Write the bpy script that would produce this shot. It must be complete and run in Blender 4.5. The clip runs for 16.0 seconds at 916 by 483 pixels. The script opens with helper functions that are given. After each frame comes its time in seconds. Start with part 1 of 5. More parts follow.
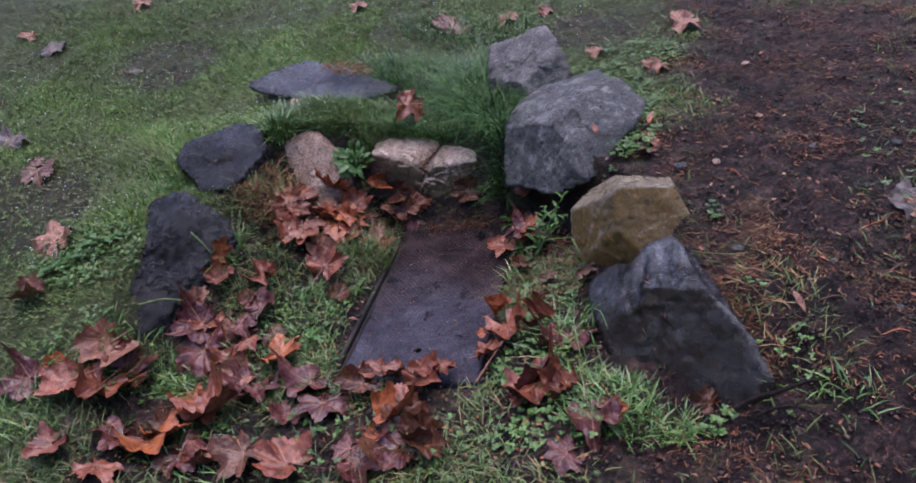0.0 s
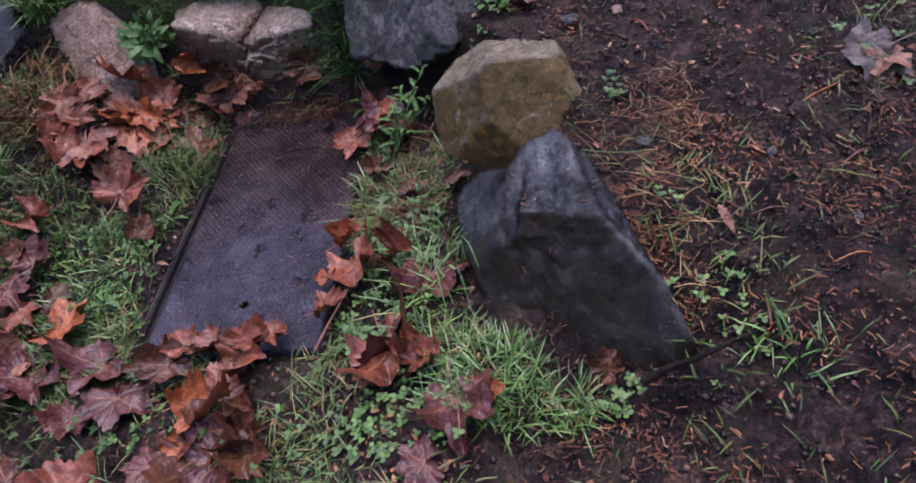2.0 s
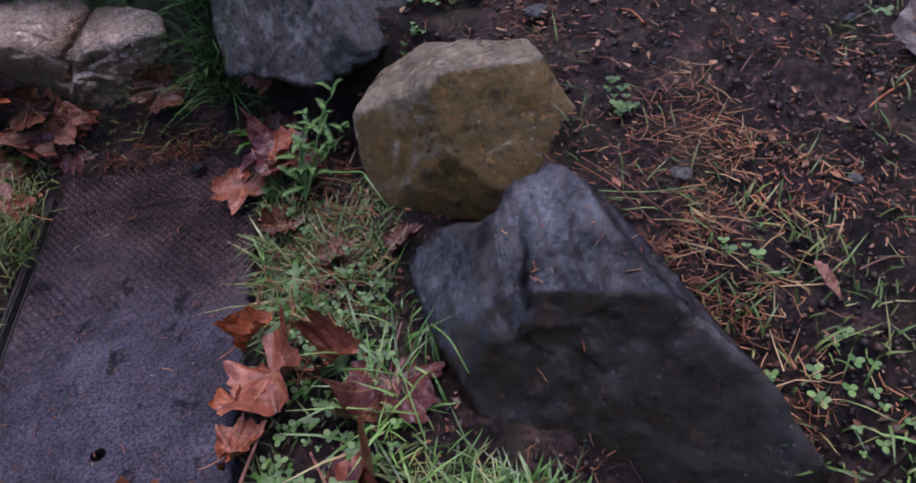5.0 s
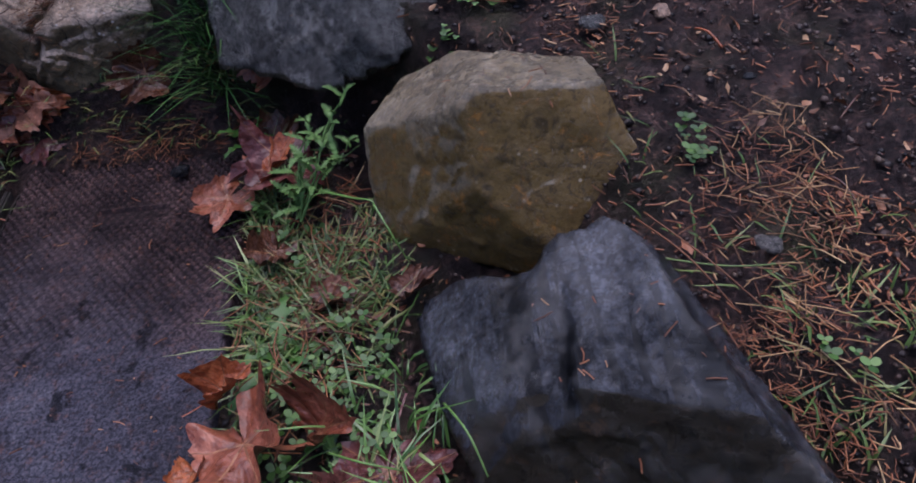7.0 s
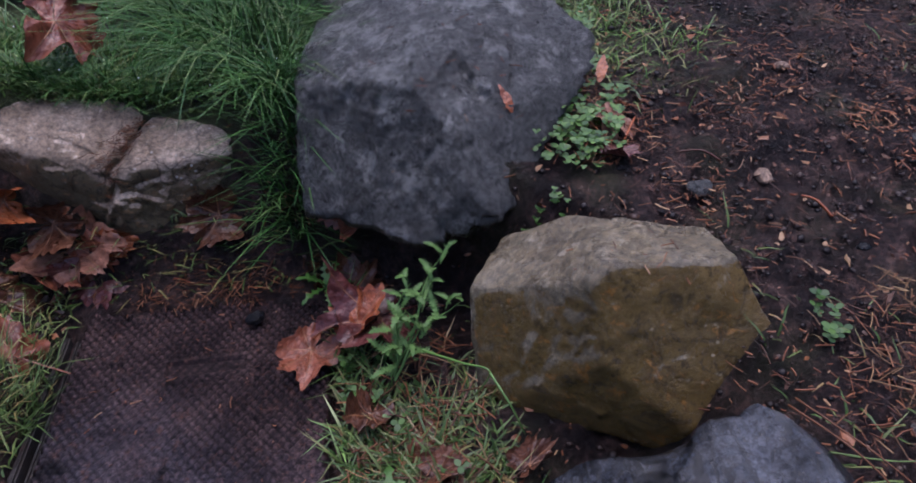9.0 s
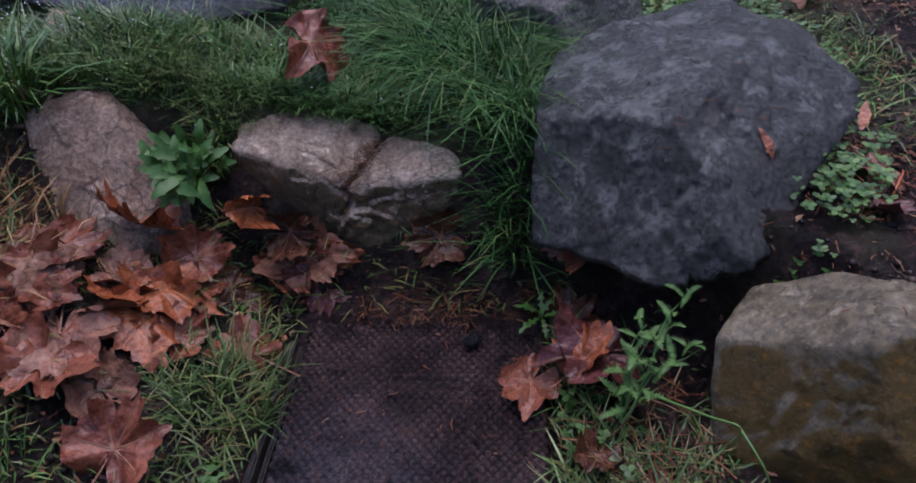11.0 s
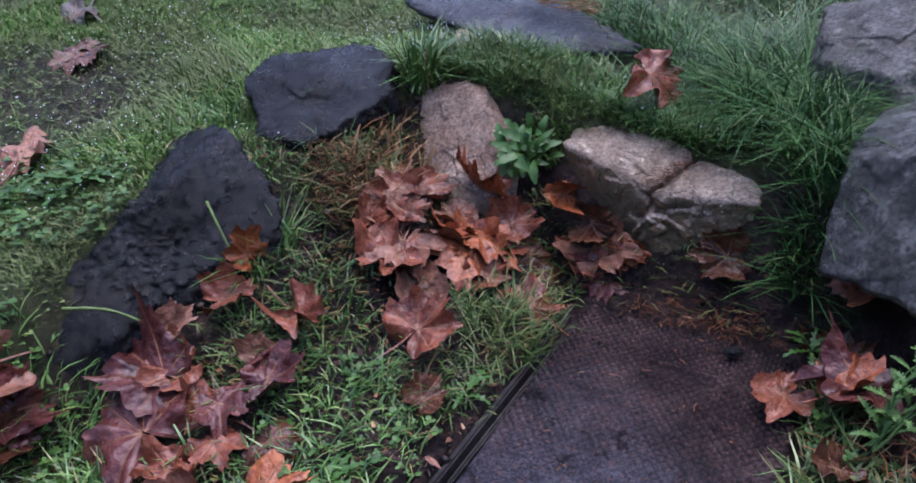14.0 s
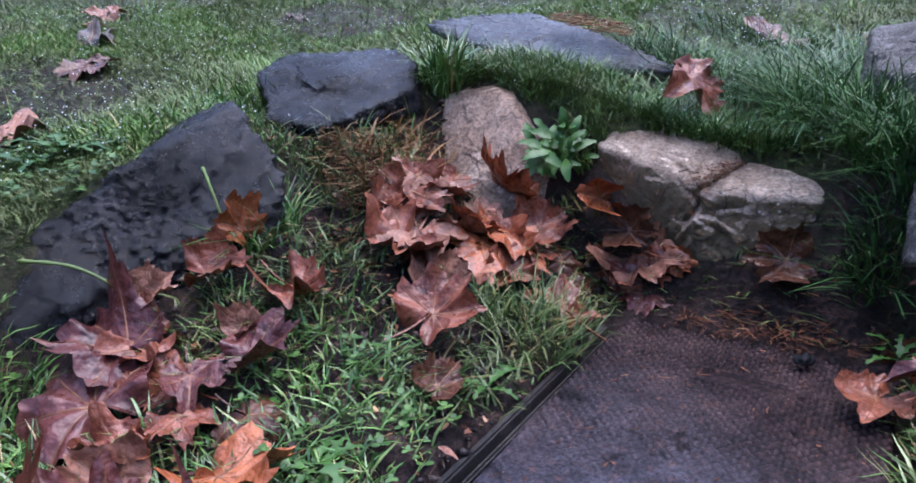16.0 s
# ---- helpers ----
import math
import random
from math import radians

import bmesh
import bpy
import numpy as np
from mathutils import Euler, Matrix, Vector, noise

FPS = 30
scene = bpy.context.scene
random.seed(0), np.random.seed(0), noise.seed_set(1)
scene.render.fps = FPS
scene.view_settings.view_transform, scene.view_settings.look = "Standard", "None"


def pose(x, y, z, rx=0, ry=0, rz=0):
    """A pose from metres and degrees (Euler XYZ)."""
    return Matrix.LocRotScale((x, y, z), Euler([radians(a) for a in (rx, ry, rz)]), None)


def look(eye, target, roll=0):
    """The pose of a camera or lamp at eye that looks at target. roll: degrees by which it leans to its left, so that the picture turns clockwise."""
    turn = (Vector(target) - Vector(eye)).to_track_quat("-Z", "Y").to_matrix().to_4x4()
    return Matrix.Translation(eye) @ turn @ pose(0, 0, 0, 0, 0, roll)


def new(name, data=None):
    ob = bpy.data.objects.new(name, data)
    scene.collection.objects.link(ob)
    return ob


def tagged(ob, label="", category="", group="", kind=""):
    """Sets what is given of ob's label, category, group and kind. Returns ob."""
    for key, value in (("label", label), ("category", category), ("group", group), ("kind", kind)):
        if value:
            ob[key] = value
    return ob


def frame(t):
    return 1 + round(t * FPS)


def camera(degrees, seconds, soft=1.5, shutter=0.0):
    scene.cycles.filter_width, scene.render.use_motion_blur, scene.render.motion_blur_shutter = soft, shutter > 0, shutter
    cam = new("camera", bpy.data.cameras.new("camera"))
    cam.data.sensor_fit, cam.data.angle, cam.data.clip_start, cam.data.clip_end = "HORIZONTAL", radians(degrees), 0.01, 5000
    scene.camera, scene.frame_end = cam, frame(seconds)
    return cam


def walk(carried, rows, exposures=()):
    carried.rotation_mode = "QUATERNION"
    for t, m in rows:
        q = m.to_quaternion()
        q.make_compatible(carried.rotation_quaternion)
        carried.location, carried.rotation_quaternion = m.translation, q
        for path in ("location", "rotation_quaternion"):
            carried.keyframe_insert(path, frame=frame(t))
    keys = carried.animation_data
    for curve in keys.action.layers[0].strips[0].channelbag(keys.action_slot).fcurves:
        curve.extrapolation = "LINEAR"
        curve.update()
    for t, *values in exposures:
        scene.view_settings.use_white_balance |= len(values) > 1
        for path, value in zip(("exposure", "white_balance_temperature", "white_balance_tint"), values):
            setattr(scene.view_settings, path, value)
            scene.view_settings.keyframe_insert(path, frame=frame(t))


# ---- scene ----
cam = camera(65.3, 16.0, soft=1.7)
PATH = [
    (0, (0.674, -1.31, 1.24), (0.128, 0.323, 0.223), -12.5),
    (0.5, (0.789, -1.142, 1.193), (0.267, 0.387, 0.014), -11.8),
    (1, (0.82, -1.045, 1.127), (0.343, 0.43, -0.137), -11.2),
    (1.5, (0.818, -0.903, 1.1), (0.386, 0.552, -0.202), -13.4),
    (2, (0.769, -0.769, 1.067), (0.366, 0.582, -0.352), -17.3),
    (2.5, (0.701, -0.696, 1.048), (0.331, 0.607, -0.423), -14.1),
    (3, (0.59, -0.605, 1.018), (0.504, 0.73, -0.469), -12.1),
    (3.5, (0.513, -0.549, 0.978), (0.53, 0.802, -0.497), -10.8),
    (4, (0.486, -0.529, 0.946), (0.536, 0.847, -0.505), -10.2),
    (4.2, (0.499, -0.504, 0.924), (0.55, 0.858, -0.539), -10.8),
    (6.3, (0.597, -0.278, 0.805), (0.484, 1.087, -0.652), -8.5),
    (6.5, (0.586, -0.263, 0.797), (0.504, 1.104, -0.661), -7.8),
    (7, (0.534, -0.215, 0.783), (0.528, 1.121, -0.706), -6.0),
    (7.5, (0.485, -0.172, 0.786), (0.561, 1.179, -0.686), -3.1),
    (8, (0.433, -0.139, 0.804), (0.55, 1.258, -0.623), -2.0),
    (8.5, (0.395, -0.124, 0.832), (0.517, 1.312, -0.556), -1.8),
    (8.7, (0.377, -0.114, 0.844), (0.501, 1.343, -0.521), -2.0),
    (10.8, (0.195, -0.086, 0.868), (0.083, 1.451, -0.407), -3.8),
    (11, (0.18, -0.083, 0.865), (-0.018, 1.448, -0.407), -4.9),
    (11.5, (0.164, -0.097, 0.855), (-0.251, 1.417, -0.384), -6.5),
    (12, (0.182, -0.123, 0.856), (-0.411, 1.36, -0.347), -7.3),
    (12.5, (0.186, -0.192, 0.865), (-0.53, 1.284, -0.279), -7.9),
    (13, (0.243, -0.265, 0.873), (-0.643, 1.178, -0.191), -6.7),
    (13.5, (0.272, -0.321, 0.867), (-0.717, 1.106, -0.126), -4.6),
    (14, (0.244, -0.347, 0.768), (-0.732, 1.126, -0.169), -4.3),
    (14.5, (0.21, -0.34, 0.639), (-0.76, 1.194, -0.2), -2.0),
    (15, (0.162, -0.358, 0.552), (-0.927, 1.181, -0.114), -0.2),
    (15.5, (0.161, -0.354, 0.516), (-0.977, 1.178, -0.084), -0.6),
    (16, (0.176, -0.336, 0.488), (-0.86, 1.268, -0.106), -1.4),
]
walk(cam, [(t, look(eye, target, roll)) for t, eye, target, roll in PATH], [(0.0, 0.97, 5790, 26), (0.5, 1.15, 5790, 26), (1.0, 1.2, 5800, 28), (2.0, 1.0, 5810, 30), (4.0, 0.87, 5800, 32), (6.5, 0.62, 5680, 25), (8.5, 0.72, 5670, 24), (11.0, 0.46, 5600, 23), (12.0, 0.7, 5530, 21), (13.0, 0.92, 5510, 22), (14.5, 1.24, 5470, 21), (15.2, 1.47, 5450, 20), (16.0, 1.56, 5430, 19)])

# ---- light ----
world = bpy.data.worlds.new("overcast_dusk")
scene.world = world
world.use_nodes = True
wn = world.node_tree
sky = wn.nodes.new("ShaderNodeTexSky")
sky.sky_type = "NISHITA"
sky.sun_disc = False
sky.sun_elevation, sky.sun_rotation = radians(74), radians(14)
sky.air_density, sky.dust_density, sky.ozone_density = 1.0, 3.0, 1.0
wn.links.new(sky.outputs[0], wn.nodes["Background"].inputs[0])
wn.nodes["Background"].inputs[1].default_value = 0.15
sun_data = bpy.data.lights.new("sun", "SUN")
sun_data.energy, sun_data.angle, sun_data.color = 1.3, radians(75), (1.0, 0.93, 0.88)
sun = new("sun", sun_data)
sun.matrix_world = look((0.35, 1.6, 4.8), (0, 0.4, 0.4))

# ---- materials ----
def nodes_of(name):
    m = bpy.data.materials.new(name)
    m.use_nodes = True
    t = m.node_tree
    return m, t, t.nodes["Principled BSDF"]


def add(t, kind, **values):
    n = t.nodes.new(kind)
    for key, v in values.items():
        n.inputs[key.replace("_", " ")].default_value = v
    return n


def ramp(t, source, stops):
    n = t.nodes.new("ShaderNodeValToRGB")
    e = n.color_ramp.elements
    while len(e) < len(stops):
        e.new(0.5)
    for k, (p, c) in zip(e, stops):
        k.position, k.color = p, (*c, 1) if len(c) == 3 else c
    t.links.new(source, n.inputs[0])
    return n.outputs[0]


def mix(t, factor, a, b, blend="MIX"):
    n = t.nodes.new("ShaderNodeMix")
    n.data_type, n.blend_type = "RGBA", blend
    for src, k in ((factor, 0), (a, 6), (b, 7)):
        if isinstance(src, (int, float)):
            n.inputs[k].default_value = src
        elif isinstance(src, tuple):
            n.inputs[k].default_value = (*src, 1)
        else:
            t.links.new(src, n.inputs[k])
    return n.outputs[2]


def noise_tex(t, scale, detail=6.0, rough=0.6, coords=None, distortion=0.0):
    n = add(t, "ShaderNodeTexNoise", Scale=scale, Detail=detail, Roughness=rough, Distortion=distortion)
    if coords is not None:
        t.links.new(coords, n.inputs["Vector"])
    return n.outputs["Fac"]


def object_coords(t):
    return t.nodes.new("ShaderNodeTexCoord").outputs["Object"]


def bump(t, bsdf, height, strength, distance, under=None):
    n = add(t, "ShaderNodeBump", Strength=strength, Distance=distance)
    t.links.new(height, n.inputs["Height"])
    if under is not None:
        t.links.new(under, n.inputs["Normal"])
    t.links.new(n.outputs[0], bsdf.inputs["Normal"])
    return n.outputs[0]


def facing(t, direction):
    """How far a surface faces a direction of the world, before any bump."""
    g = t.nodes.new("ShaderNodeNewGeometry")
    d = t.nodes.new("ShaderNodeVectorMath")
    d.operation = "DOT_PRODUCT"
    t.links.new(g.outputs["Normal"], d.inputs[0])
    d.inputs[1].default_value = direction
    return d.outputs["Value"]


def total(t, a, b):
    n = t.nodes.new("ShaderNodeMath")
    t.links.new(a, n.inputs[0])
    t.links.new(b, n.inputs[1])
    return n.outputs[0]


def rock_material(name, dark, mid, light, speck, stain_shade, stain_shade_at=(0.45, 0.62), grain=90.0, rough=(0.28, 0.6), relief=0.6, shade_dir=None, gloss=0.35,
                  wet=0.0, salt=0.5, cracks=0.0, streak=0.0, lichen=None, coarse=0.022, pitted=0.25, slick=0.2, broad=9.0, knobbly=0.0, ledges=0.0, fleck=0.55):
    m, t, b = nodes_of(name)
    c = object_coords(t)
    base = ramp(t, noise_tex(t, broad, 9, 0.72, c, 0.3), [(0.36, dark), (0.5, mid), (0.64, light)])
    fine = ramp(t, noise_tex(t, grain, 4, 0.7, c), [(0.40, (salt, salt, salt)), (0.5, (1, 1, 1)), (0.60, speck)])
    col = mix(t, 1.0, base, fine, "MULTIPLY")
    spots = ramp(t, noise_tex(t, 34, 5, 0.75, c, 0.3), [(0.58, (0, 0, 0)), (0.68, (1, 1, 1))])
    col = mix(t, spots, col, tuple(min(1, v * 1.5) for v in light))
    if lichen:
        crust = total(t, noise_tex(t, 26, 9, 0.8, c, 0.2), facing(t, (-0.07, -0.03, 0.10)))
        col = mix(t, ramp(t, crust, [(0.625, (0, 0, 0)), (0.67, (0.6, 0.6, 0.6))]), col, lichen)
    if streak:
        turned = add(t, "ShaderNodeMapping", Rotation=(0.5, 0.9, 0.4), Scale=(34.0, 5.0, 9.0))
        t.links.new(c, turned.inputs["Vector"])
        lines = ramp(t, noise_tex(t, 1.0, 7, 0.7, turned.outputs[0], 0.5), [(0.47, (1, 1, 1)), (0.56, (1 - streak,) * 3)])
        col = mix(t, 1.0, col, lines, "MULTIPLY")
    # Moss stain plus painted shade: darkest on front, side and downward faces.
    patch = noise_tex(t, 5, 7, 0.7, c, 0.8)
    if shade_dir:
        patch = total(t, patch, facing(t, shade_dir))
    where = ramp(t, patch, [(stain_shade_at[0], (0, 0, 0)), (stain_shade_at[1], (1, 1, 1))])
    warm = tuple(min(1, v * k) for v, k in zip(stain_shade, (1.9, 1.45, 1.2)))
    mottle = ramp(t, noise_tex(t, 38, 6, 0.75, c, 0.5), [(0.38, tuple(v * 0.35 for v in stain_shade)), (0.48, stain_shade), (0.56, tuple(v * 0.65 for v in stain_shade)), (0.64, warm)])
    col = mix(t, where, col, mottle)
    flecks = add(t, "ShaderNodeTexVoronoi", Scale=70.0)
    t.links.new(c, flecks.inputs["Vector"])
    dots = ramp(t, flecks.outputs["Distance"], [(0.10, (1, 1, 1)), (0.2, (0, 0, 0))])
    some = ramp(t, noise_tex(t, 12, 4, 0.7, c), [(0.62 - 0.22 * fleck, (0, 0, 0)), (0.62, (fleck,) * 3)])
    col = mix(t, mix(t, 1.0, dots, some, "MULTIPLY"), col, tuple(min(1, v * (1.4 + 2.6 * fleck)) for v in light))
    if ledges:
        # Crevice shade painted as dark lines where the ledge bump steps.
        crevice_shade = ramp(t, noise_tex(t, 11, 9, 0.62, c, 0.6), [(0.405, (1, 1, 1)), (0.415, (0.4,) * 3), (0.43, (1, 1, 1)), (0.49, (1, 1, 1)), (0.5, (0.35,) * 3), (0.515, (1, 1, 1)), (0.585, (1, 1, 1)), (0.595, (0.4,) * 3), (0.61, (1, 1, 1))])
        col = mix(t, ramp(t, noise_tex(t, 7, 5, 0.6, c), [(0.47, (0, 0, 0)), (0.53, (ledges,) * 3)]), col, mix(t, 1.0, col, crevice_shade, "MULTIPLY"))
    pits = add(t, "ShaderNodeTexVoronoi", Scale=55.0)
    t.links.new(c, pits.inputs["Vector"])
    pit = ramp(t, pits.outputs["Distance"], [(0.07, (pitted,) * 3), (0.18, (1, 1, 1))])
    col = mix(t, ramp(t, noise_tex(t, 14, 3, 0.6, c), [(0.5, (0, 0, 0)), (0.66, (1, 1, 1))]), col, mix(t, 1.0, col, pit, "MULTIPLY"))
    n0 = None
    if cracks:
        warp = t.nodes.new("ShaderNodeVectorMath")
        warp.operation = "MULTIPLY_ADD"
        wob = add(t, "ShaderNodeTexNoise", Scale=14.0, Detail=5.0)
        t.links.new(c, wob.inputs["Vector"])
        t.links.new(wob.outputs["Color"], warp.inputs[0])
        warp.inputs[1].default_value = (0.09, 0.09, 0.09)
        t.links.new(c, warp.inputs[2])
        net = add(t, "ShaderNodeTexVoronoi", Scale=19.0)
        net.feature = "DISTANCE_TO_EDGE"
        t.links.new(warp.outputs[0], net.inputs["Vector"])
        gap = ramp(t, net.outputs["Distance"], [(0.0, (1 - cracks,) * 3), (0.05, (1, 1, 1))])
        col = mix(t, ramp(t, noise_tex(t, 8, 4, 0.6, c), [(0.44, (0, 0, 0)), (0.56, (1, 1, 1))]), col, mix(t, 1.0, col, gap, "MULTIPLY"))
        n0 = bump(t, b, gap, 0.5, 0.004)
    t.links.new(col, b.inputs["Base Color"])
    r = ramp(t, noise_tex(t, 22, 6, 0.6, c), [(0.35, (rough[0],) * 3), (0.7, (rough[1],) * 3)])
    t.links.new(r, b.inputs["Roughness"])
    b.inputs["Specular IOR Level"].default_value = gloss
    if wet:
        film = ramp(t, noise_tex(t, 13, 6, 0.7, c, 0.4), [(0.42, (0.2 * wet,) * 3), (0.56, (1.9 * wet,) * 3)])
        pool = ramp(t, facing(t, (0, 0, 1)), [(0.2, (0.08, 0.08, 0.08)), (0.6, (1, 1, 1))])
        t.links.new(mix(t, 1.0, film, pool, "MULTIPLY"), b.inputs["Coat Weight"])
    b.inputs["Coat Roughness"].default_value = slick
    if knobbly:
        knob = add(t, "ShaderNodeTexVoronoi", Scale=85.0, Detail=0.6, Roughness=0.4)
        knob.feature = "SMOOTH_F1"
        squeeze = add(t, "ShaderNodeMapping", Rotation=(0.3, 0.5, 0.9), Scale=(1.0, 0.8, 1.1))
        t.links.new(c, squeeze.inputs["Vector"])
        t.links.new(squeeze.outputs[0], knob.inputs["Vector"])
        n0 = bump(t, b, ramp(t, knob.outputs["Distance"], [(0.0, (1, 1, 1)), (0.75, (0, 0, 0))]), knobbly, 0.012, n0)
    if ledges:
        stair = ramp(t, noise_tex(t, 11, 9, 0.62, c, 0.6), [(0.40, (0, 0, 0)), (0.425, (0.35, 0.35, 0.35)), (0.49, (0.4, 0.4, 0.4)), (0.51, (0.7, 0.7, 0.7)), (0.58, (0.74, 0.74, 0.74)), (0.60, (1, 1, 1))])
        n0 = bump(t, b, stair, ledges, 0.014, n0)
    n1 = bump(t, b, noise_tex(t, 26, 10, 0.8, c, 0.4), relief, coarse, n0)
    t.links.new(n1, b.inputs["Coat Normal"])
    bump(t, b, noise_tex(t, 140, 6, 0.8, c), relief, 0.005, n1)
    return m


def strand_material(name, stops, rough=0.4, gloss=0.4, thin=None):
    m, t, b = nodes_of(name)
    g = t.nodes.new("ShaderNodeNewGeometry")
    col = ramp(t, g.outputs["Random Per Island"], stops)
    patch = ramp(t, noise_tex(t, 3.5, 5, 0.6, object_coords(t)), [(0.3, (0.62, 0.62, 0.55)), (0.7, (1.25, 1.2, 1.0))])
    col = mix(t, 1.0, col, patch, "MULTIPLY")
    if thin:
        worn = ramp(t, noise_tex(t, 2.2, 6, 0.65, object_coords(t), 0.5), [(0.46, (0, 0, 0)), (0.58, (0.8, 0.8, 0.8))])
        col = mix(t, worn, col, thin)
    t.links.new(col, b.inputs["Base Color"])
    b.inputs["Roughness"].default_value = rough
    b.inputs["Specular IOR Level"].default_value = gloss
    return m


def leaf_material(name, c1, c2, c3, rough=0.33):
    m, t, b = nodes_of(name)
    c = object_coords(t)
    info = t.nodes.new("ShaderNodeObjectInfo")
    shift = t.nodes.new("ShaderNodeVectorMath")
    shift.operation = "ADD"
    t.links.new(c, shift.inputs[0])
    t.links.new(info.outputs["Location"], shift.inputs[1])
    v = shift.outputs[0]
    tone = ramp(t, info.outputs["Random"], [(0.0, c1), (0.5, c2), (1.0, c3)])
    blotch = ramp(t, noise_tex(t, 2.6, 6, 0.65, v, 0.7), [(0.32, tuple(x * 0.45 for x in c1)), (0.5, c2), (0.68, c3)])
    col = mix(t, 0.72, tone, blotch)
    fleck = ramp(t, noise_tex(t, 10, 5, 0.7, v), [(0.36, (0.62, 0.55, 0.55)), (0.5, (1, 1, 1)), (0.64, (1.15, 1.12, 1.1))])
    col = mix(t, 1.0, col, fleck, "MULTIPLY")
    vein = t.nodes.new("ShaderNodeAttribute")
    vein.attribute_name = "vein"
    col = mix(t, vein.outputs["Fac"], col, mix(t, 0.5, c3, (0.4, 0.22, 0.11)))
    t.links.new(col, b.inputs["Base Color"])
    rr = ramp(t, noise_tex(t, 5, 4, 0.6, v), [(0.35, (rough * 0.7,) * 3), (0.7, (rough * 1.7,) * 3)])
    t.links.new(rr, b.inputs["Roughness"])
    b.inputs["Specular IOR Level"].default_value = 0.36
    b.inputs["Coat Weight"].default_value = 0.0 if rough > 0.4 else 0.12
    b.inputs["Coat Roughness"].default_value = 0.22
    bump(t, b, noise_tex(t, 3.5, 3, 0.5, v), 0.3, 0.05)
    return m


def soil_material():
    m, t, b = nodes_of("soil")
    c = object_coords(t)
    earth = ramp(t, noise_tex(t, 14, 10, 0.75, c, 0.4), [(0.38, (0.0105, 0.0082, 0.009)), (0.5, (0.033, 0.0225, 0.022)), (0.62, (0.09, 0.058, 0.051))])
    crumbs = ramp(t, noise_tex(t, 120, 5, 0.8, c), [(0.40, (0.35, 0.35, 0.35)), (0.5, (1, 1, 1)), (0.62, (2.2, 1.9, 1.7))])
    earth = mix(t, 1.0, earth, crumbs, "MULTIPLY")
    moss = ramp(t, noise_tex(t, 40, 8, 0.75, c), [(0.3, (0.022, 0.024, 0.013)), (0.5, (0.055, 0.068, 0.027)), (0.68, (0.11, 0.12, 0.052))])
    turf = t.nodes.new("ShaderNodeAttribute")
    turf.attribute_name = "turf"
    t.links.new(mix(t, turf.outputs["Fac"], earth, moss), b.inputs["Base Color"])
    t.links.new(ramp(t, noise_tex(t, 9, 5, 0.6, c), [(0.35, (0.3,) * 3), (0.65, (0.75,) * 3)]), b.inputs["Roughness"])
    b.inputs["Specular IOR Level"].default_value = 0.16
    n0 = bump(t, b, noise_tex(t, 17, 8, 0.75, c, 0.3), 1.0, 0.03)
    n1 = bump(t, b, noise_tex(t, 45, 8, 0.8, c), 1.0, 0.012, n0)
    bump(t, b, noise_tex(t, 220, 4, 0.8, c), 0.9, 0.003, n1)
    return m


def lid_material():
    m, t, b = nodes_of("weathered_polymer_lid")
    c = object_coords(t)
    grey = ramp(t, noise_tex(t, 7, 8, 0.7, c, 0.5), [(0.40, (0.022, 0.0215, 0.029)), (0.5, (0.035, 0.034, 0.046)), (0.60, (0.055, 0.054, 0.069))])
    brown = ramp(t, noise_tex(t, 9, 8, 0.7, c, 0.5), [(0.40, (0.024, 0.0145, 0.0155)), (0.5, (0.043, 0.027, 0.0275)), (0.60, (0.075, 0.047, 0.045))])
    worn = t.nodes.new("ShaderNodeAttribute")
    worn.attribute_name = "worn"
    base = mix(t, worn.outputs["Fac"], brown, grey)
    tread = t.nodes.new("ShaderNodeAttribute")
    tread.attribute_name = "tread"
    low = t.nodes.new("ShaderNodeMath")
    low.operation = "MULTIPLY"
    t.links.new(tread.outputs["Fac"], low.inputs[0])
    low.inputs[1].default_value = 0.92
    # Colour drops to near black in the gaps of the tread.
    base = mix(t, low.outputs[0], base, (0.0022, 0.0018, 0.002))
    blot = ramp(t, noise_tex(t, 20, 6, 0.7, c, 0.4), [(0.36, (0.2, 0.2, 0.22)), (0.42, (1, 1, 1))])
    base = mix(t, 1.0, base, blot, "MULTIPLY")
    rust = ramp(t, noise_tex(t, 60, 6, 0.75, c), [(0.54, (0, 0, 0)), (0.72, (1, 1, 1))])
    col = mix(t, rust, base, (0.06, 0.03, 0.024))
    grit = ramp(t, noise_tex(t, 210, 3, 0.8, c), [(0.4, (0.45, 0.45, 0.45)), (0.5, (1, 1, 1)), (0.62, (1.8, 1.7, 1.6))])
    t.links.new(mix(t, 1.0, col, grit, "MULTIPLY"), b.inputs["Base Color"])
    t.links.new(ramp(t, noise_tex(t, 11, 6, 0.65, c), [(0.35, (0.35,) * 3), (0.68, (0.7,) * 3)]), b.inputs["Roughness"])
    b.inputs["Specular IOR Level"].default_value = 0.08
    bump(t, b, noise_tex(t, 170, 5, 0.75, c), 0.5, 0.003)
    return m


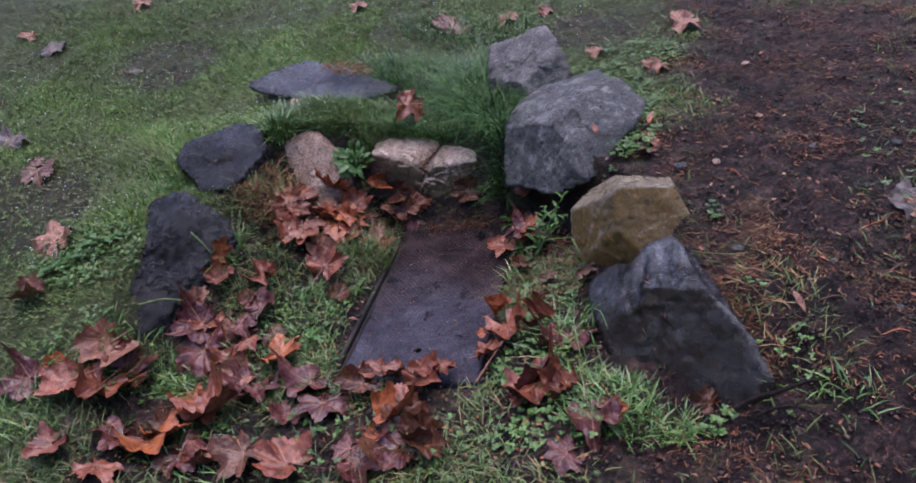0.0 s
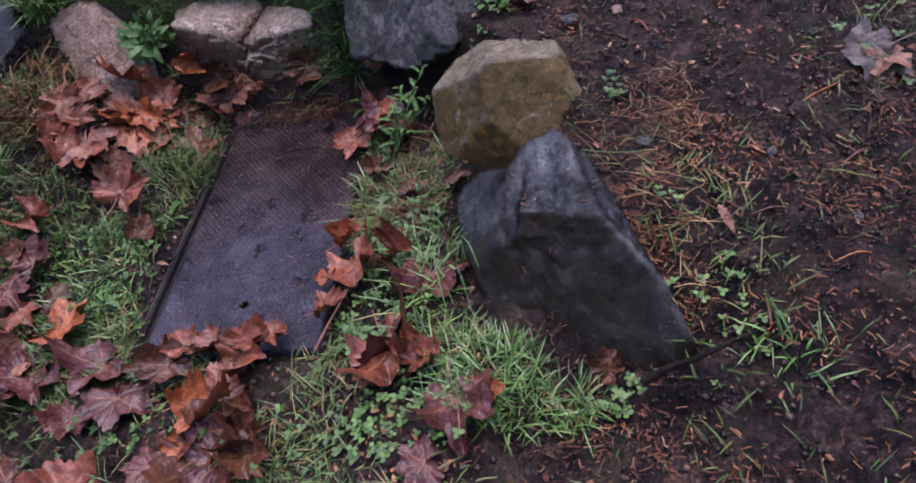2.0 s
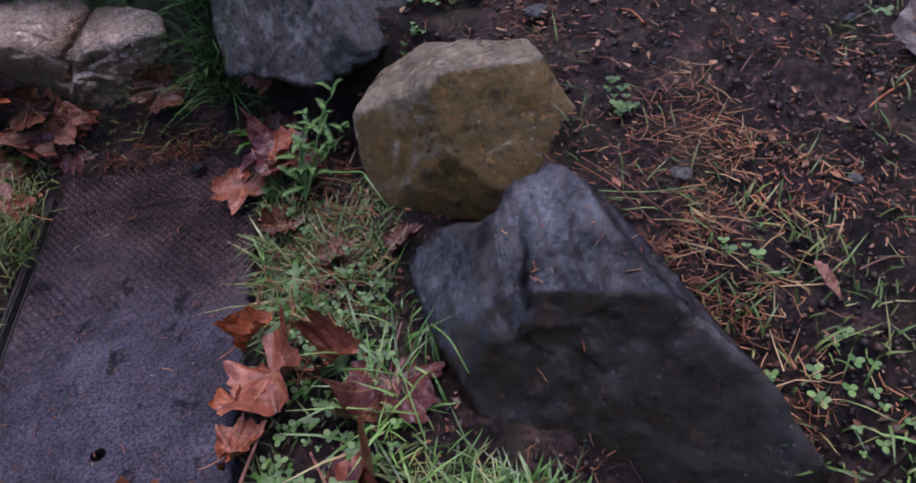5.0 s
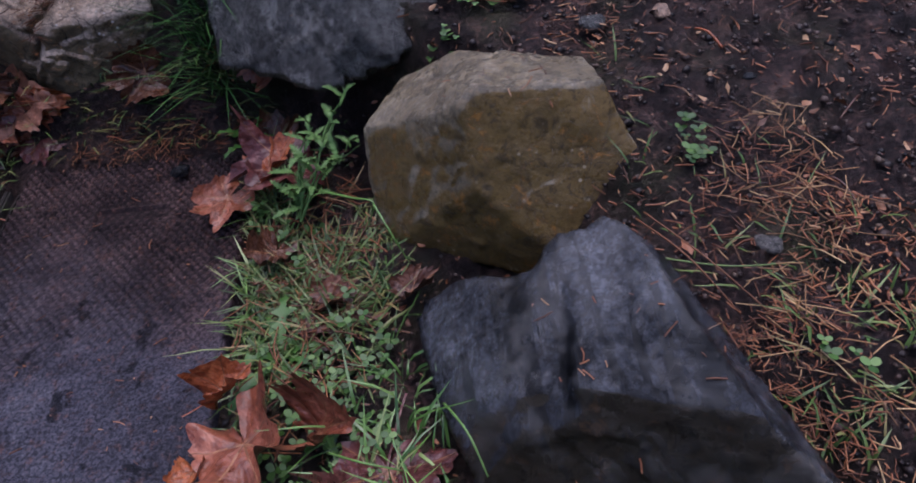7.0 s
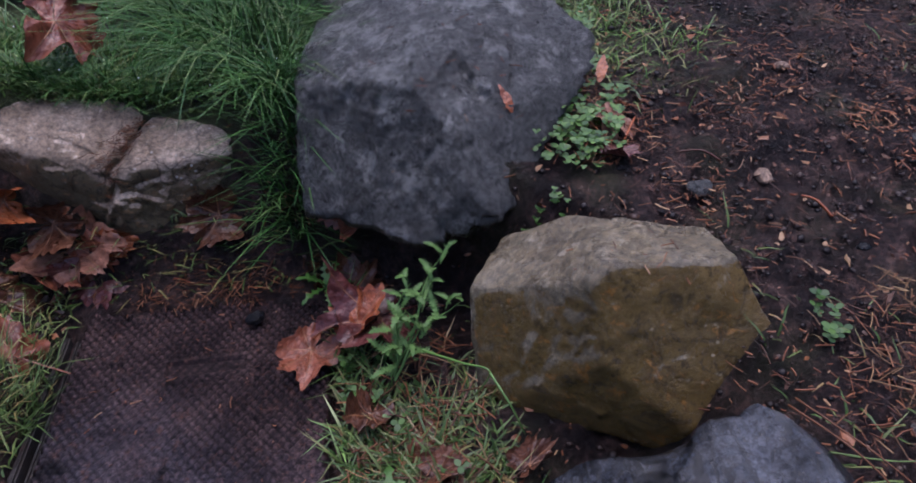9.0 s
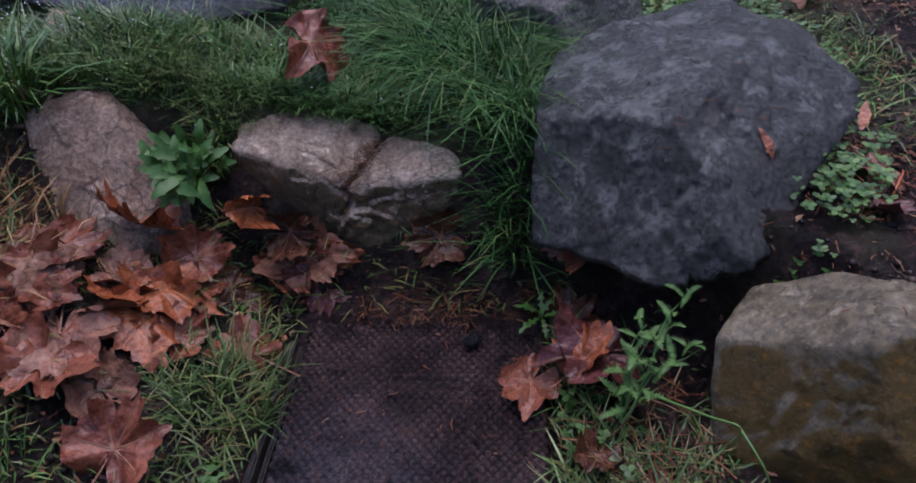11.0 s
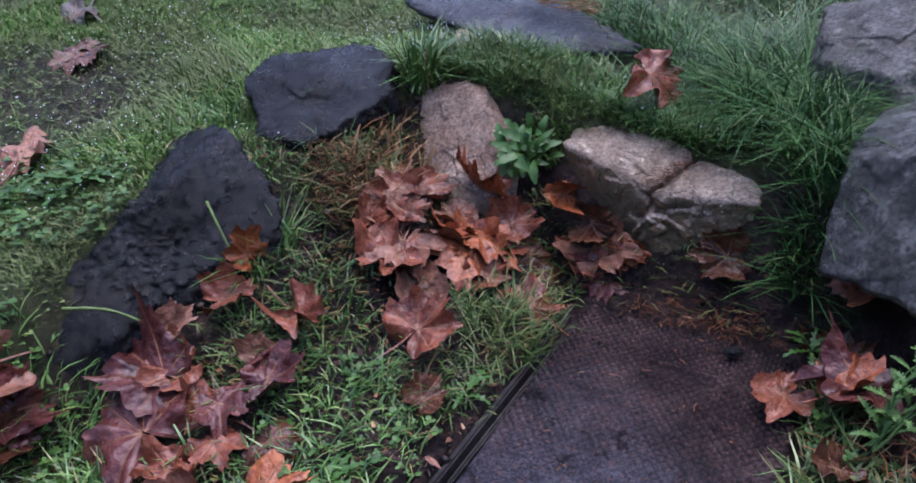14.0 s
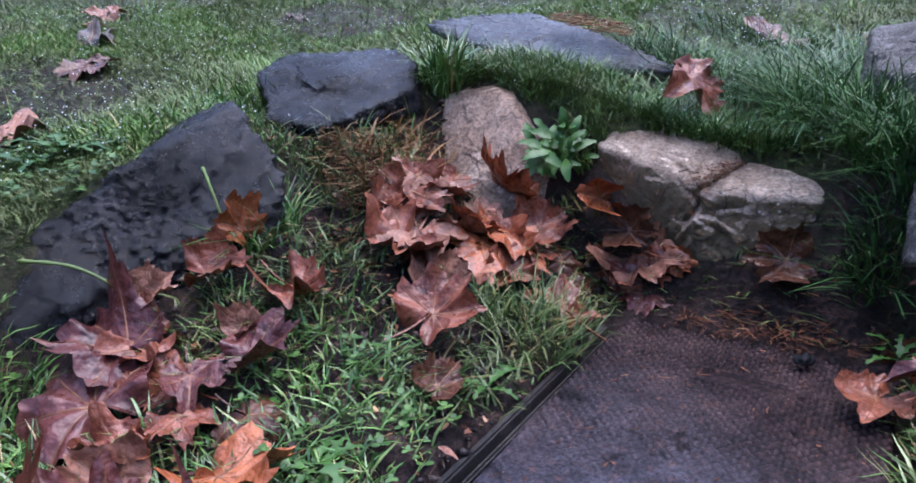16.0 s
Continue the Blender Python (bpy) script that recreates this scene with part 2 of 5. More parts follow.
SOIL = soil_material()
LID = lid_material()
BASALT = rock_material("wet_basalt", (0.004, 0.004, 0.005), (0.009, 0.0092, 0.0115), (0.02, 0.0205, 0.0255), (1.8, 1.8, 1.9), (0.022, 0.017, 0.011), (0.55, 0.7), 110, (0.12, 0.35), 1.0, None, 0.4,
                       wet=0.25, coarse=0.02, slick=0.12, knobbly=0.5, streak=0.3, fleck=0.15)
BLACK = rock_material("smooth_wet_basalt", (0.004, 0.004, 0.005), (0.0085, 0.0088, 0.011), (0.018, 0.0185, 0.023), (1.8, 1.8, 1.9), (0.02, 0.016, 0.01), (0.55, 0.7), 110, (0.15, 0.4), 0.9, None, 0.25,
                      wet=0.3, coarse=0.02, slick=0.1, ledges=0.4, knobbly=0.25, fleck=0.15)
# Front slope darkened in its colour, widening the contrast with the lit top.
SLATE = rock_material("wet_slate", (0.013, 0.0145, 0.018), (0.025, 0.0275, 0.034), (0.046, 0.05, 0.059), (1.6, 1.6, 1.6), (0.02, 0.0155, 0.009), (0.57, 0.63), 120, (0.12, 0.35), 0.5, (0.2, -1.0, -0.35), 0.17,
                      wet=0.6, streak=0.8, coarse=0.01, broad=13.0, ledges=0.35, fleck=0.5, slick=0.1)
SLAB = rock_material("wet_slate_slab", (0.02, 0.02, 0.025), (0.038, 0.04, 0.048), (0.07, 0.074, 0.085), (1.6, 1.6, 1.6), (0.04, 0.03, 0.02), (0.55, 0.68), 120, (0.2, 0.45), 0.6, None, 0.4, wet=0.1)
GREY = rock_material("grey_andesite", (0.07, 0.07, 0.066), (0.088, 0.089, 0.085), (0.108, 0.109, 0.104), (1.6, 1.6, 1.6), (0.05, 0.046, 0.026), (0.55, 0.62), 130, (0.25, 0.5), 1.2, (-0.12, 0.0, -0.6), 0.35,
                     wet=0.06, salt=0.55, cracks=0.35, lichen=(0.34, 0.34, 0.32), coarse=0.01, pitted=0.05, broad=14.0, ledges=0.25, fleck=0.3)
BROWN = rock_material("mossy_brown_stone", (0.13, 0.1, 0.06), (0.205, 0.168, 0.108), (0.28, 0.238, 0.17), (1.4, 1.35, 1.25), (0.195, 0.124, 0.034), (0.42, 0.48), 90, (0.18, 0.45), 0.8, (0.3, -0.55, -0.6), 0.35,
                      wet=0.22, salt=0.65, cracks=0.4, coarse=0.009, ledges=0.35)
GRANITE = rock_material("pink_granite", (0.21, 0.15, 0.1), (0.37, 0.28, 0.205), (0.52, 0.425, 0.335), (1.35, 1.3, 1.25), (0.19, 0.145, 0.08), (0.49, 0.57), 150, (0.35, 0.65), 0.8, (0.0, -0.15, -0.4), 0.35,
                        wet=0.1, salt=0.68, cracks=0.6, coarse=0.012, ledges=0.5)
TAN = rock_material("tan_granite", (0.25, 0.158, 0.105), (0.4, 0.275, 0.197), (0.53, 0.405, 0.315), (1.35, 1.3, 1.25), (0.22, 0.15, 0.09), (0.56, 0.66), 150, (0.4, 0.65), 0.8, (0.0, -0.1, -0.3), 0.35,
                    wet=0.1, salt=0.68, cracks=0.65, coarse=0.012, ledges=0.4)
PALE = rock_material("pale_granite", (0.075, 0.07, 0.062), (0.145, 0.136, 0.126), (0.24, 0.228, 0.216), (1.5, 1.45, 1.4), (0.15, 0.13, 0.08), (0.55, 0.7), 140, (0.45, 0.7), 1.0, salt=0.6, cracks=0.4)
LEAF = [
    leaf_material("leaf_orange", (0.10, 0.022, 0.009), (0.26, 0.068, 0.022), (0.4, 0.138, 0.048), 0.33),
    leaf_material("leaf_russet", (0.065, 0.018, 0.010), (0.182, 0.053, 0.027), (0.3, 0.108, 0.06), 0.33),
    leaf_material("leaf_maroon", (0.032, 0.01, 0.009), (0.086, 0.026, 0.023), (0.15, 0.052, 0.043), 0.3),
    leaf_material("leaf_tan", (0.14, 0.058, 0.036), (0.235, 0.105, 0.066), (0.34, 0.18, 0.118), 0.42),
    leaf_material("leaf_grey", (0.06, 0.052, 0.046), (0.105, 0.09, 0.082), (0.17, 0.145, 0.128), 0.6),
    leaf_material("leaf_brown", (0.025, 0.009, 0.006), (0.08, 0.03, 0.015), (0.16, 0.063, 0.03), 0.33),
]
LEAF_WORDS = ["wet orange-brown fallen maple leaf, curled on the ground", "wet russet-pink fallen maple leaf lying flat", "wet dark maroon fallen maple leaf",
              "pale tan fallen maple leaf, half dry", "grey-backed fallen maple leaf lying face down", "dark brown rotting fallen maple leaf"]
GRASS = strand_material("lush_grass", [(0.0, (0.014, 0.05, 0.014)), (0.45, (0.04, 0.118, 0.03)), (0.8, (0.082, 0.185, 0.052)), (1.0, (0.16, 0.2, 0.085))], 0.38, 0.25)
LAWN = strand_material("lawn_grass", [(0.0, (0.045, 0.1, 0.022)), (0.4, (0.1, 0.205, 0.045)), (0.78, (0.165, 0.3, 0.078)), (0.92, (0.28, 0.28, 0.13)), (1.0, (0.33, 0.28, 0.16))], 0.45, 0.22, (0.125, 0.15, 0.055))
FRESH = strand_material("fresh_grass", [(0.0, (0.03, 0.075, 0.02)), (0.45, (0.085, 0.19, 0.045)), (0.8, (0.17, 0.3, 0.09)), (0.95, (0.25, 0.31, 0.13)), (1.0, (0.32, 0.25, 0.13))], 0.3, 0.5)
STRAW = strand_material("yellowed_grass", [(0.0, (0.035, 0.07, 0.02)), (0.5, (0.09, 0.155, 0.045)), (0.8, (0.165, 0.2, 0.075)), (0.95, (0.22, 0.16, 0.07)), (1.0, (0.28, 0.19, 0.1))], 0.38, 0.35)
NEEDLE = strand_material("dead_needles", [(0.0, (0.022, 0.012, 0.009)), (0.4, (0.075, 0.03, 0.018)), (0.72, (0.17, 0.068, 0.032)), (0.94, (0.28, 0.12, 0.06)), (1.0, (0.36, 0.22, 0.14))], 0.4, 0.3)
EMBER = strand_material("reddish_litter", [(0.0, (0.06, 0.022, 0.013)), (0.5, (0.17, 0.06, 0.03)), (0.85, (0.28, 0.115, 0.058)), (1.0, (0.4, 0.25, 0.15))], 0.4, 0.3)
DRY = strand_material("dry_straw", [(0.0, (0.11, 0.055, 0.03)), (0.5, (0.25, 0.14, 0.072)), (0.85, (0.37, 0.235, 0.13)), (1.0, (0.48, 0.35, 0.21))], 0.45, 0.25)
HERB = strand_material("broadleaf_weed", [(0.0, (0.026, 0.068, 0.016)), (0.5, (0.058, 0.13, 0.03)), (1.0, (0.105, 0.19, 0.052))], 0.4, 0.3)
CRUMB = strand_material("soil_crumbs", [(0.0, (0.006, 0.0045, 0.0055)), (0.55, (0.02, 0.0135, 0.014)), (0.9, (0.06, 0.037, 0.033)), (1.0, (0.12, 0.085, 0.07))], 0.55, 0.3)
BARK = rock_material("wet_bark", (0.012, 0.009, 0.008), (0.03, 0.021, 0.017), (0.06, 0.042, 0.034), (1.4, 1.4, 1.4), (0.02, 0.016, 0.01), (0.5, 0.65), 120, (0.5, 0.8), 1.0, None, 0.15)
RIM = rock_material("black_plastic_rim", (0.012, 0.011, 0.011), (0.025, 0.022, 0.021), (0.045, 0.038, 0.035), (1.3, 1.3, 1.3), (0.04, 0.028, 0.02), (0.5, 0.65), 120, (0.3, 0.6), 0.5)

# ---- the lie of the land ----
rng = np.random.default_rng(7)


def ease(a, b, v):
    s = np.clip((v - a) / (b - a), 0, 1)
    return s * s * (3 - 2 * s)


def hollow(x, y):
    ring = (np.abs((x + 0.04) / np.where(x > 0, 0.73, 0.80)) ** 3 + np.abs((y - 0.23) / 0.70) ** 3) ** (1 / 3)
    return (1 - ease(0.88, 1.08, ring)) * (1 - ease(0.0, 0.08, 0.6 * (x - 0.52) + 0.8 * (y - 0.56)))


def ground(x, y):
    """Height of the bank: a slope that rises to the back and left, with a hollow dug round the box."""
    far, x = 0.10 * np.clip(-x - 1.3, 0, 5), np.clip(x, -3, 3)
    rise, y = 0.17 * np.clip(y - 1.1, 0, 5) * (1 - 0.5 * ease(0.3, 1.0, x)), np.clip(y, -1.2, 1.1)
    bank = 0.1555 - 0.035 * x + 0.275 * y - 0.019 * x * y - 0.121 * y * np.abs(y) + rise + far
    bank = bank + 0.06 * np.exp(-((x + 0.58) ** 2 + (y - 1.15) ** 2) / 0.12) + 0.03 * np.exp(-((x - 1.0) ** 2 + y ** 2) / 0.1)
    bank = bank - 0.055 * np.exp(-((x + 0.1) ** 2 / 0.07 + (y - 1.03) ** 2 / 0.03)) - 0.06 * np.exp(-((x - 0.32) ** 2 / 0.12 + (y + 0.3) ** 2 / 0.06)) - 0.095 * np.exp(-((x - 0.66) ** 2 / 0.06 + (y + 0.11) ** 2 / 0.022))
    floor_in = 0.95 * np.clip(y, 0, 0.62) * np.maximum(0, -x - 0.2) + 0.14 * ease(0.76, 0.88, y) * ease(-0.45, -0.28, x) + 0.04 * ease(0.25, 0.45, x)
    h = hollow(x, y)
    return bank * (1 - h) + floor_in * h


def waves(x, y, scale, seed):
    """Cheap smooth noise in -1..1."""
    r = np.random.default_rng(seed)
    out = 0 * x
    for k in range(7):
        a, p = r.uniform(0, 6.3, 2)
        f = scale * r.uniform(0.7, 1.9)
        out = out + np.sin(f * (x * np.cos(a) + y * np.sin(a)) + p)
    return out / 4


def turf(x, y):
    """Where grass grows: 1 on the lawn, 0 on the trodden path and in the hollow."""
    left = ease(0.50, 0.80, -x - 0.15 * ease(0.05, -0.05, y) + 0.06 * waves(x, y, 9, 3) + 0.12 * waves(x, y, 0.9, 6) * ease(1.2, 4, np.hypot(x, y)))
    back = ease(0.87, 0.96, y + 0.03 * waves(x, y, 14, 4)) * (1 - ease(0.53, 0.88, x - 0.12 * (y - 1) + 0.08 * waves(x, y, 8, 5)))
    corner = ease(0.0, 0.25, x - 0.45 - 0.3 * (y - 0.6)) * ease(1.7, 2.1, y) * ease(1.0, 1.25, x)
    return np.clip(np.maximum(np.maximum(left * (1 - hollow(x, y)), back), corner), 0, 1)


def grid_lines(lo, hi, step, far):
    near = list(np.arange(lo, hi + step / 2, step))
    s, a, b = step, lo, hi
    before, after = [], []
    while b < far:
        s *= 1.25
        a, b = a - s, b + s
        before.append(a), after.append(b)
    return np.array(before[::-1] + near + after)


def mesh_from(name, verts, faces, material, smooth=True):
    me = bpy.data.meshes.new(name)
    me.from_pydata(np.asarray(verts).tolist() if not isinstance(verts, list) else verts, [], faces)
    me.materials.append(material)
    me.polygons.foreach_set("use_smooth", [smooth] * len(me.polygons))
    me.update()
    return me


def build_ground():
    xs, ys = grid_lines(-1.7, 1.9, 0.012, 60), grid_lines(-0.7, 2.3, 0.012, 60)
    gx, gy = np.meshgrid(xs, ys)
    z = ground(gx, gy)
    fade = np.clip(2.5 - np.hypot(gx, gy - 0.6), 0.15, 1)
    inlid = (np.abs(gx - 0.01) < 0.225) & (gy > -0.02) & (gy < 0.73)
    rough_path = 1 - 0.6 * turf(gx, gy)
    lump = rough_path * (0.010 * waves(gx, gy, 24, 11) + 0.006 * waves(gx, gy, 70, 12) + 0.005 * waves(gx, gy, 170, 13) + 0.003 * waves(gx, gy, 330, 14))
    z = z + fade * lump * np.where(inlid, 0, 1) - 0.022 * inlid
    z = np.where((gy > 0.73) & (gy < 0.83) & (np.abs(gx) < 0.22), z + 0.012, z)
    n, k = len(xs), len(ys)
    verts = np.stack([gx, gy, z], -1).reshape(-1, 3)
    i = (np.arange(k - 1)[:, None] * n + np.arange(n - 1)[None]).ravel()
    faces = np.stack([i, i + 1, i + n + 1, i + n], 1).tolist()
    me = mesh_from("ground", verts, faces, SOIL)
    a = me.attributes.new("turf", "FLOAT", "POINT")
    a.data.foreach_set("value", np.clip(turf(gx, gy) + 0.25 * waves(gx, gy, 25, 21) - 0.6 * ease(0.5, 0.75, waves(gx, gy, 5, 41) * -1), 0, 1).ravel().astype(np.float32))
    tagged(new("ground", me), "dark wet soil bank with moss, sloping up to a lawn", "ground", kind="structure")


build_ground()


def build_backdrop():
    """Unseen dark ring, standing for assumed trees, added to block low sky light."""
    n = 180
    a = np.arange(n) * 2 * np.pi / n
    top = 8.5 + 2.2 * waves(24 * np.cos(a), 24 * np.sin(a), 0.6, 95) + 1.2 * waves(24 * np.cos(a), 24 * np.sin(a), 2.2, 96)
    rows = [np.stack([24 * np.cos(a), 24 * np.sin(a), z], 1) for z in (-3 + 0 * a, 0.5 * top, top)]
    faces = [(g * n + i, g * n + (i + 1) % n, (g + 1) * n + (i + 1) % n, (g + 1) * n + i) for g in range(2) for i in range(n)]
    m, t, b = nodes_of("dark_ring")
    t.links.new(ramp(t, noise_tex(t, 1.5, 8, 0.7, object_coords(t)), [(0.4, (0.012, 0.018, 0.008)), (0.6, (0.05, 0.06, 0.025))]), b.inputs["Base Color"])
    b.inputs["Roughness"].default_value = 0.9
    tagged(new("backdrop", mesh_from("backdrop", np.concatenate(rows), faces, m)), "unseen dark ring added to block low sky light", "backdrop", kind="structure")


build_backdrop()

# ---- boulders ----
ROCKS = []


def unit_sphere(level):
    bm = bmesh.new()
    bmesh.ops.create_icosphere(bm, subdivisions=level, radius=1)
    v = np.array([p.co[:] for p in bm.verts])
    f = [[p.index for p in q.verts] for q in bm.faces]
    bm.free()
    return v / np.linalg.norm(v, axis=1)[:, None], f


SPHERES = {n: unit_sphere(n) for n in (3, 6)}


def facets(rows):
    a = np.array(rows, float)
    az, el = np.radians(a[:, 0]), np.radians(a[:, 1])
    return np.stack([np.cos(az) * np.cos(el), np.sin(az) * np.cos(el), np.sin(el)], 1), a[:, 2]


def boulder(name, label, centre, rows, material, sharp=16, rough=0.006, chips=0.006, knobs=0.0, grooves=(), dents=(), seed=0, grow=1.0):
    """A stone with flat broken faces (azimuth, elevation, distance), softened edges and a rough skin."""
    d, f = SPHERES[6]
    n, far = facets(rows)
    far = far * grow
    s = np.maximum(d @ n.T, 0) / far
    r = (s ** sharp).sum(1) ** (-1 / sharp)
    p = d * r[:, None]
    cells = []
    for q in p.tolist():
        v = Vector(q)
        step = 0.0
        for scale, amount in ((9.0, 1.6), (24.0, 0.55)):
            w = v * scale + 0.35 * noise.noise_vector(v * scale * 0.7)
            spot = noise.voronoi(w)[1][0]
            tilt = noise.cell_vector(spot * 91.7) - Vector((0.5, 0.5, 0.5))
            step += amount * ((w - spot).dot(tilt) + 0.5 * (noise.cell(spot * 57.3) - 0.5))
        cells.append(step)
    off = chips * np.array(cells) + np.array([rough * (noise.fractal(Vector(q) * 9 + Vector((seed, 0, 0)), 0.9, 2.1, 5) + 0.8 * abs(noise.noise(Vector(q) * 26 + Vector((0, seed, 0))))) for q in p.tolist()])
    if knobs:
        lumps = [noise.voronoi(Vector((q[0] * 62, q[1] * 62, q[2] * 105)) + 0.7 * noise.noise_vector(Vector(q) * 25))[0][0] for q in p.tolist()]
        off += knobs * (0.5 - np.minimum(np.array(lumps), 0.9)) * np.array([0.8 + 0.5 * noise.noise(Vector(q) * 11) for q in p.tolist()])
    world_p = p + np.array(centre)
    for a, normal, width, depth, within in grooves:
        nn = np.array(normal) / np.linalg.norm(normal)
        wob = 0.004 * np.sin(world_p[:, 2] * 130) + 0.003 * np.sin(world_p[:, 1] * 210)
        off -= depth * np.exp(-(((world_p - a) @ nn + wob) / width) ** 2) * np.exp(-(np.linalg.norm(world_p - a, axis=1) / within) ** 4)
    for a, radius, depth in dents:
        off -= depth * np.exp(-(np.linalg.norm(world_p - a, axis=1) / radius) ** 4)
    me = mesh_from(name, p + d * off[:, None], f, material)
    ob = new(name, me)
    ob.location = centre
    tagged(ob, label, "rock", "rocks round the box")
    ROCKS.append((np.array(centre), n, far))
    return ob


def clear_of_rocks(x, y, z, margin=1.0):
    ok = np.ones(len(x), bool)
    p = np.stack([x, y, z], 1)
    for c, n, far in ROCKS:
        ok &= (((p - c) @ n.T) / far).max(1) > margin
    return ok


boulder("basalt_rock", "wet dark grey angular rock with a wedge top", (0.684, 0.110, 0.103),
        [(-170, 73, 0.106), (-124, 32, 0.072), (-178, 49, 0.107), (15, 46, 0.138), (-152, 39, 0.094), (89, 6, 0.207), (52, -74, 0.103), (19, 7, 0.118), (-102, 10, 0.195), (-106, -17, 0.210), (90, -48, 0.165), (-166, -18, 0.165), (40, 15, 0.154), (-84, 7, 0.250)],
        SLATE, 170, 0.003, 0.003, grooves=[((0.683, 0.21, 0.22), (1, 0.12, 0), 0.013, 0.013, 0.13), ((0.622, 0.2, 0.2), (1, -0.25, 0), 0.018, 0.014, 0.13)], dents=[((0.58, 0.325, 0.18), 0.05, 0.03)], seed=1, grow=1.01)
boulder("brown_rock", "mossy brown rounded rock behind the dark wedge rock", (0.610, 0.481, 0.158),
        [(69, -54, 0.083), (-96, 29, 0.084), (-140, 17, 0.093), (46, -77, 0.092), (7, 1, 0.138), (-74, -7, 0.141), (68, 7, 0.092),
         (168, 54, 0.124), (-84, 41, 0.110), (89, 78, 0.120), (11, 22, 0.137), (136, -19, 0.179), (-119, 0, 0.093), (126, 24, 0.196), (-16, 2, 0.180)], BROWN, 60, 0.004, 0.002, seed=2, grow=1.02)
boulder("grey_boulder", "large grey lichen-spotted boulder behind the lid", (0.397, 0.838, 0.266),
        [(42, -65, 0.019), (107, -9, 0.204), (-61, 61, 0.115), (-165, 84, 0.121), (-59, 37, 0.140), (162, -12, 0.198), (-166, 68, 0.120), (31, 30, 0.256),
         (13, -11, 0.243), (-40, -46, 0.169), (-128, 26, 0.117), (-48, 41, 0.181), (-111, -17, 0.209), (-101, 8, 0.177), (-114, 36, 0.139), (12, 52, 0.237), (123, 58, 0.226)], GREY, 130, 0.005, 0.0055, knobs=0.003, seed=3, grow=1.01)
boulder("granite_rock", "low pinkish granite rock with a crack across its top", (-0.120, 0.907, 0.166),
        [(86, -58, 0.031), (93, 12, 0.100), (-105, -3, 0.073), (125, -60, 0.102), (70, 31, 0.098), (-61, 70, 0.077),
         (-75, 3, 0.077), (169, -3, 0.177), (-78, 44, 0.080), (9, -13, 0.177), (-96, 10, 0.074), (32, 37, 0.155), (155, 11, 0.192)], GRANITE, 28, 0.006, 0.008, grooves=[((-0.085, 0.887, 0.225), (1, -0.46, -0.2), 0.005, 0.02, 0.11)], seed=4, grow=1.02)
boulder("granite_rock", "tan granite rock half buried in the bank", (-0.520, 0.856, 0.197),
        [(90, -45, 0.16), (92, -35, 0.16), (-167, -1, 0.082), (-74, 3, 0.104), (-75, 37, 0.064),
         (-38, 74, 0.131), (-97, 68, 0.124), (-12, 4, 0.116), (4, 42, 0.112), (-11, 24, 0.102), (-12, 53, 0.115)],
        TAN, 34, 0.006, 0.005, seed=5, grow=1.1)
boulder("basalt_rock", "small shiny black rock in the grass bank", (-0.780, 0.710, 0.351),
        [(126, -65, -0.022), (142, -75, 0.020), (-54, 65, 0.023), (87, 2, 0.170), (158, -21, 0.109), (-123, 5, 0.133), (139, 68, 0.120), (24, 15, 0.159), (-16, 1, 0.115),
         (-81, 80, 0.080), (-29, -19, 0.124), (-133, -10, 0.131), (-50, 44, 0.072), (-50, -71, 0.115), (-72, 0, 0.131), (110, 61, 0.147), (-39, 25, 0.096), (-117, 20, 0.125)],
        BLACK, 80, 0.005, 0.008, knobs=0.012, seed=6, grow=1.01)
boulder("basalt_rock", "large wet black rock with a knobbly sloping face", (-0.833, 0.330, 0.179),
        [(159, -51, 0.102), (-33, 32, 0.113), (-29, 15, 0.125), (-172, -79, 0.154), (-129, 64, 0.101), (104, -36, 0.176), (-161, -11, 0.096), (178, -11, 0.131), (90, 9, 0.204),
         (-10, -25, 0.161), (-138, 20, 0.171), (56, -7, 0.184), (6, -6, 0.197), (76, 10, 0.187), (-100, -40, 0.300), (-42, 45, 0.087), (-122, 35, 0.175), (142, 82, 0.195)],
        BASALT, 90, 0.007, 0.009, knobs=0.024, seed=7, grow=1.02)
boulder("slate_stone", "flat blue-grey slab lying in the lawn", (-0.578, 1.198, 0.428),
        [(-59, 69, 0.013), (124, -71, -0.009), (123, -33, 0.092), (74, -13, 0.109), (-106, -41, 0.087),
         (-91, -8, 0.098), (83, -2, 0.109), (136, -23, 0.144), (-65, -20, 0.144), (-58, 3, 0.152), (-119, -7, 0.166)], SLAB, 50, 0.003, 0.003, seed=8, grow=1.02)
boulder("granite_rock", "pale granite rock behind the tall grass", (0.221, 1.261, 0.333),
        [(73, -81, 0.111), (-117, 67, 0.098), (1, -6, 0.170), (94, 8, 0.148),
         (-122, 3, 0.133), (-56, 27, 0.140), (-107, -29, 0.155), (17, 17, 0.161), (-175, 4, 0.147)], PALE, 30, 0.008, 0.008, seed=9)


# ---- the box with its lid ----
def part(name, me, parent, label=""):
    ob = new(name, me)
    ob.parent = parent
    return tagged(ob, label) if label else ob


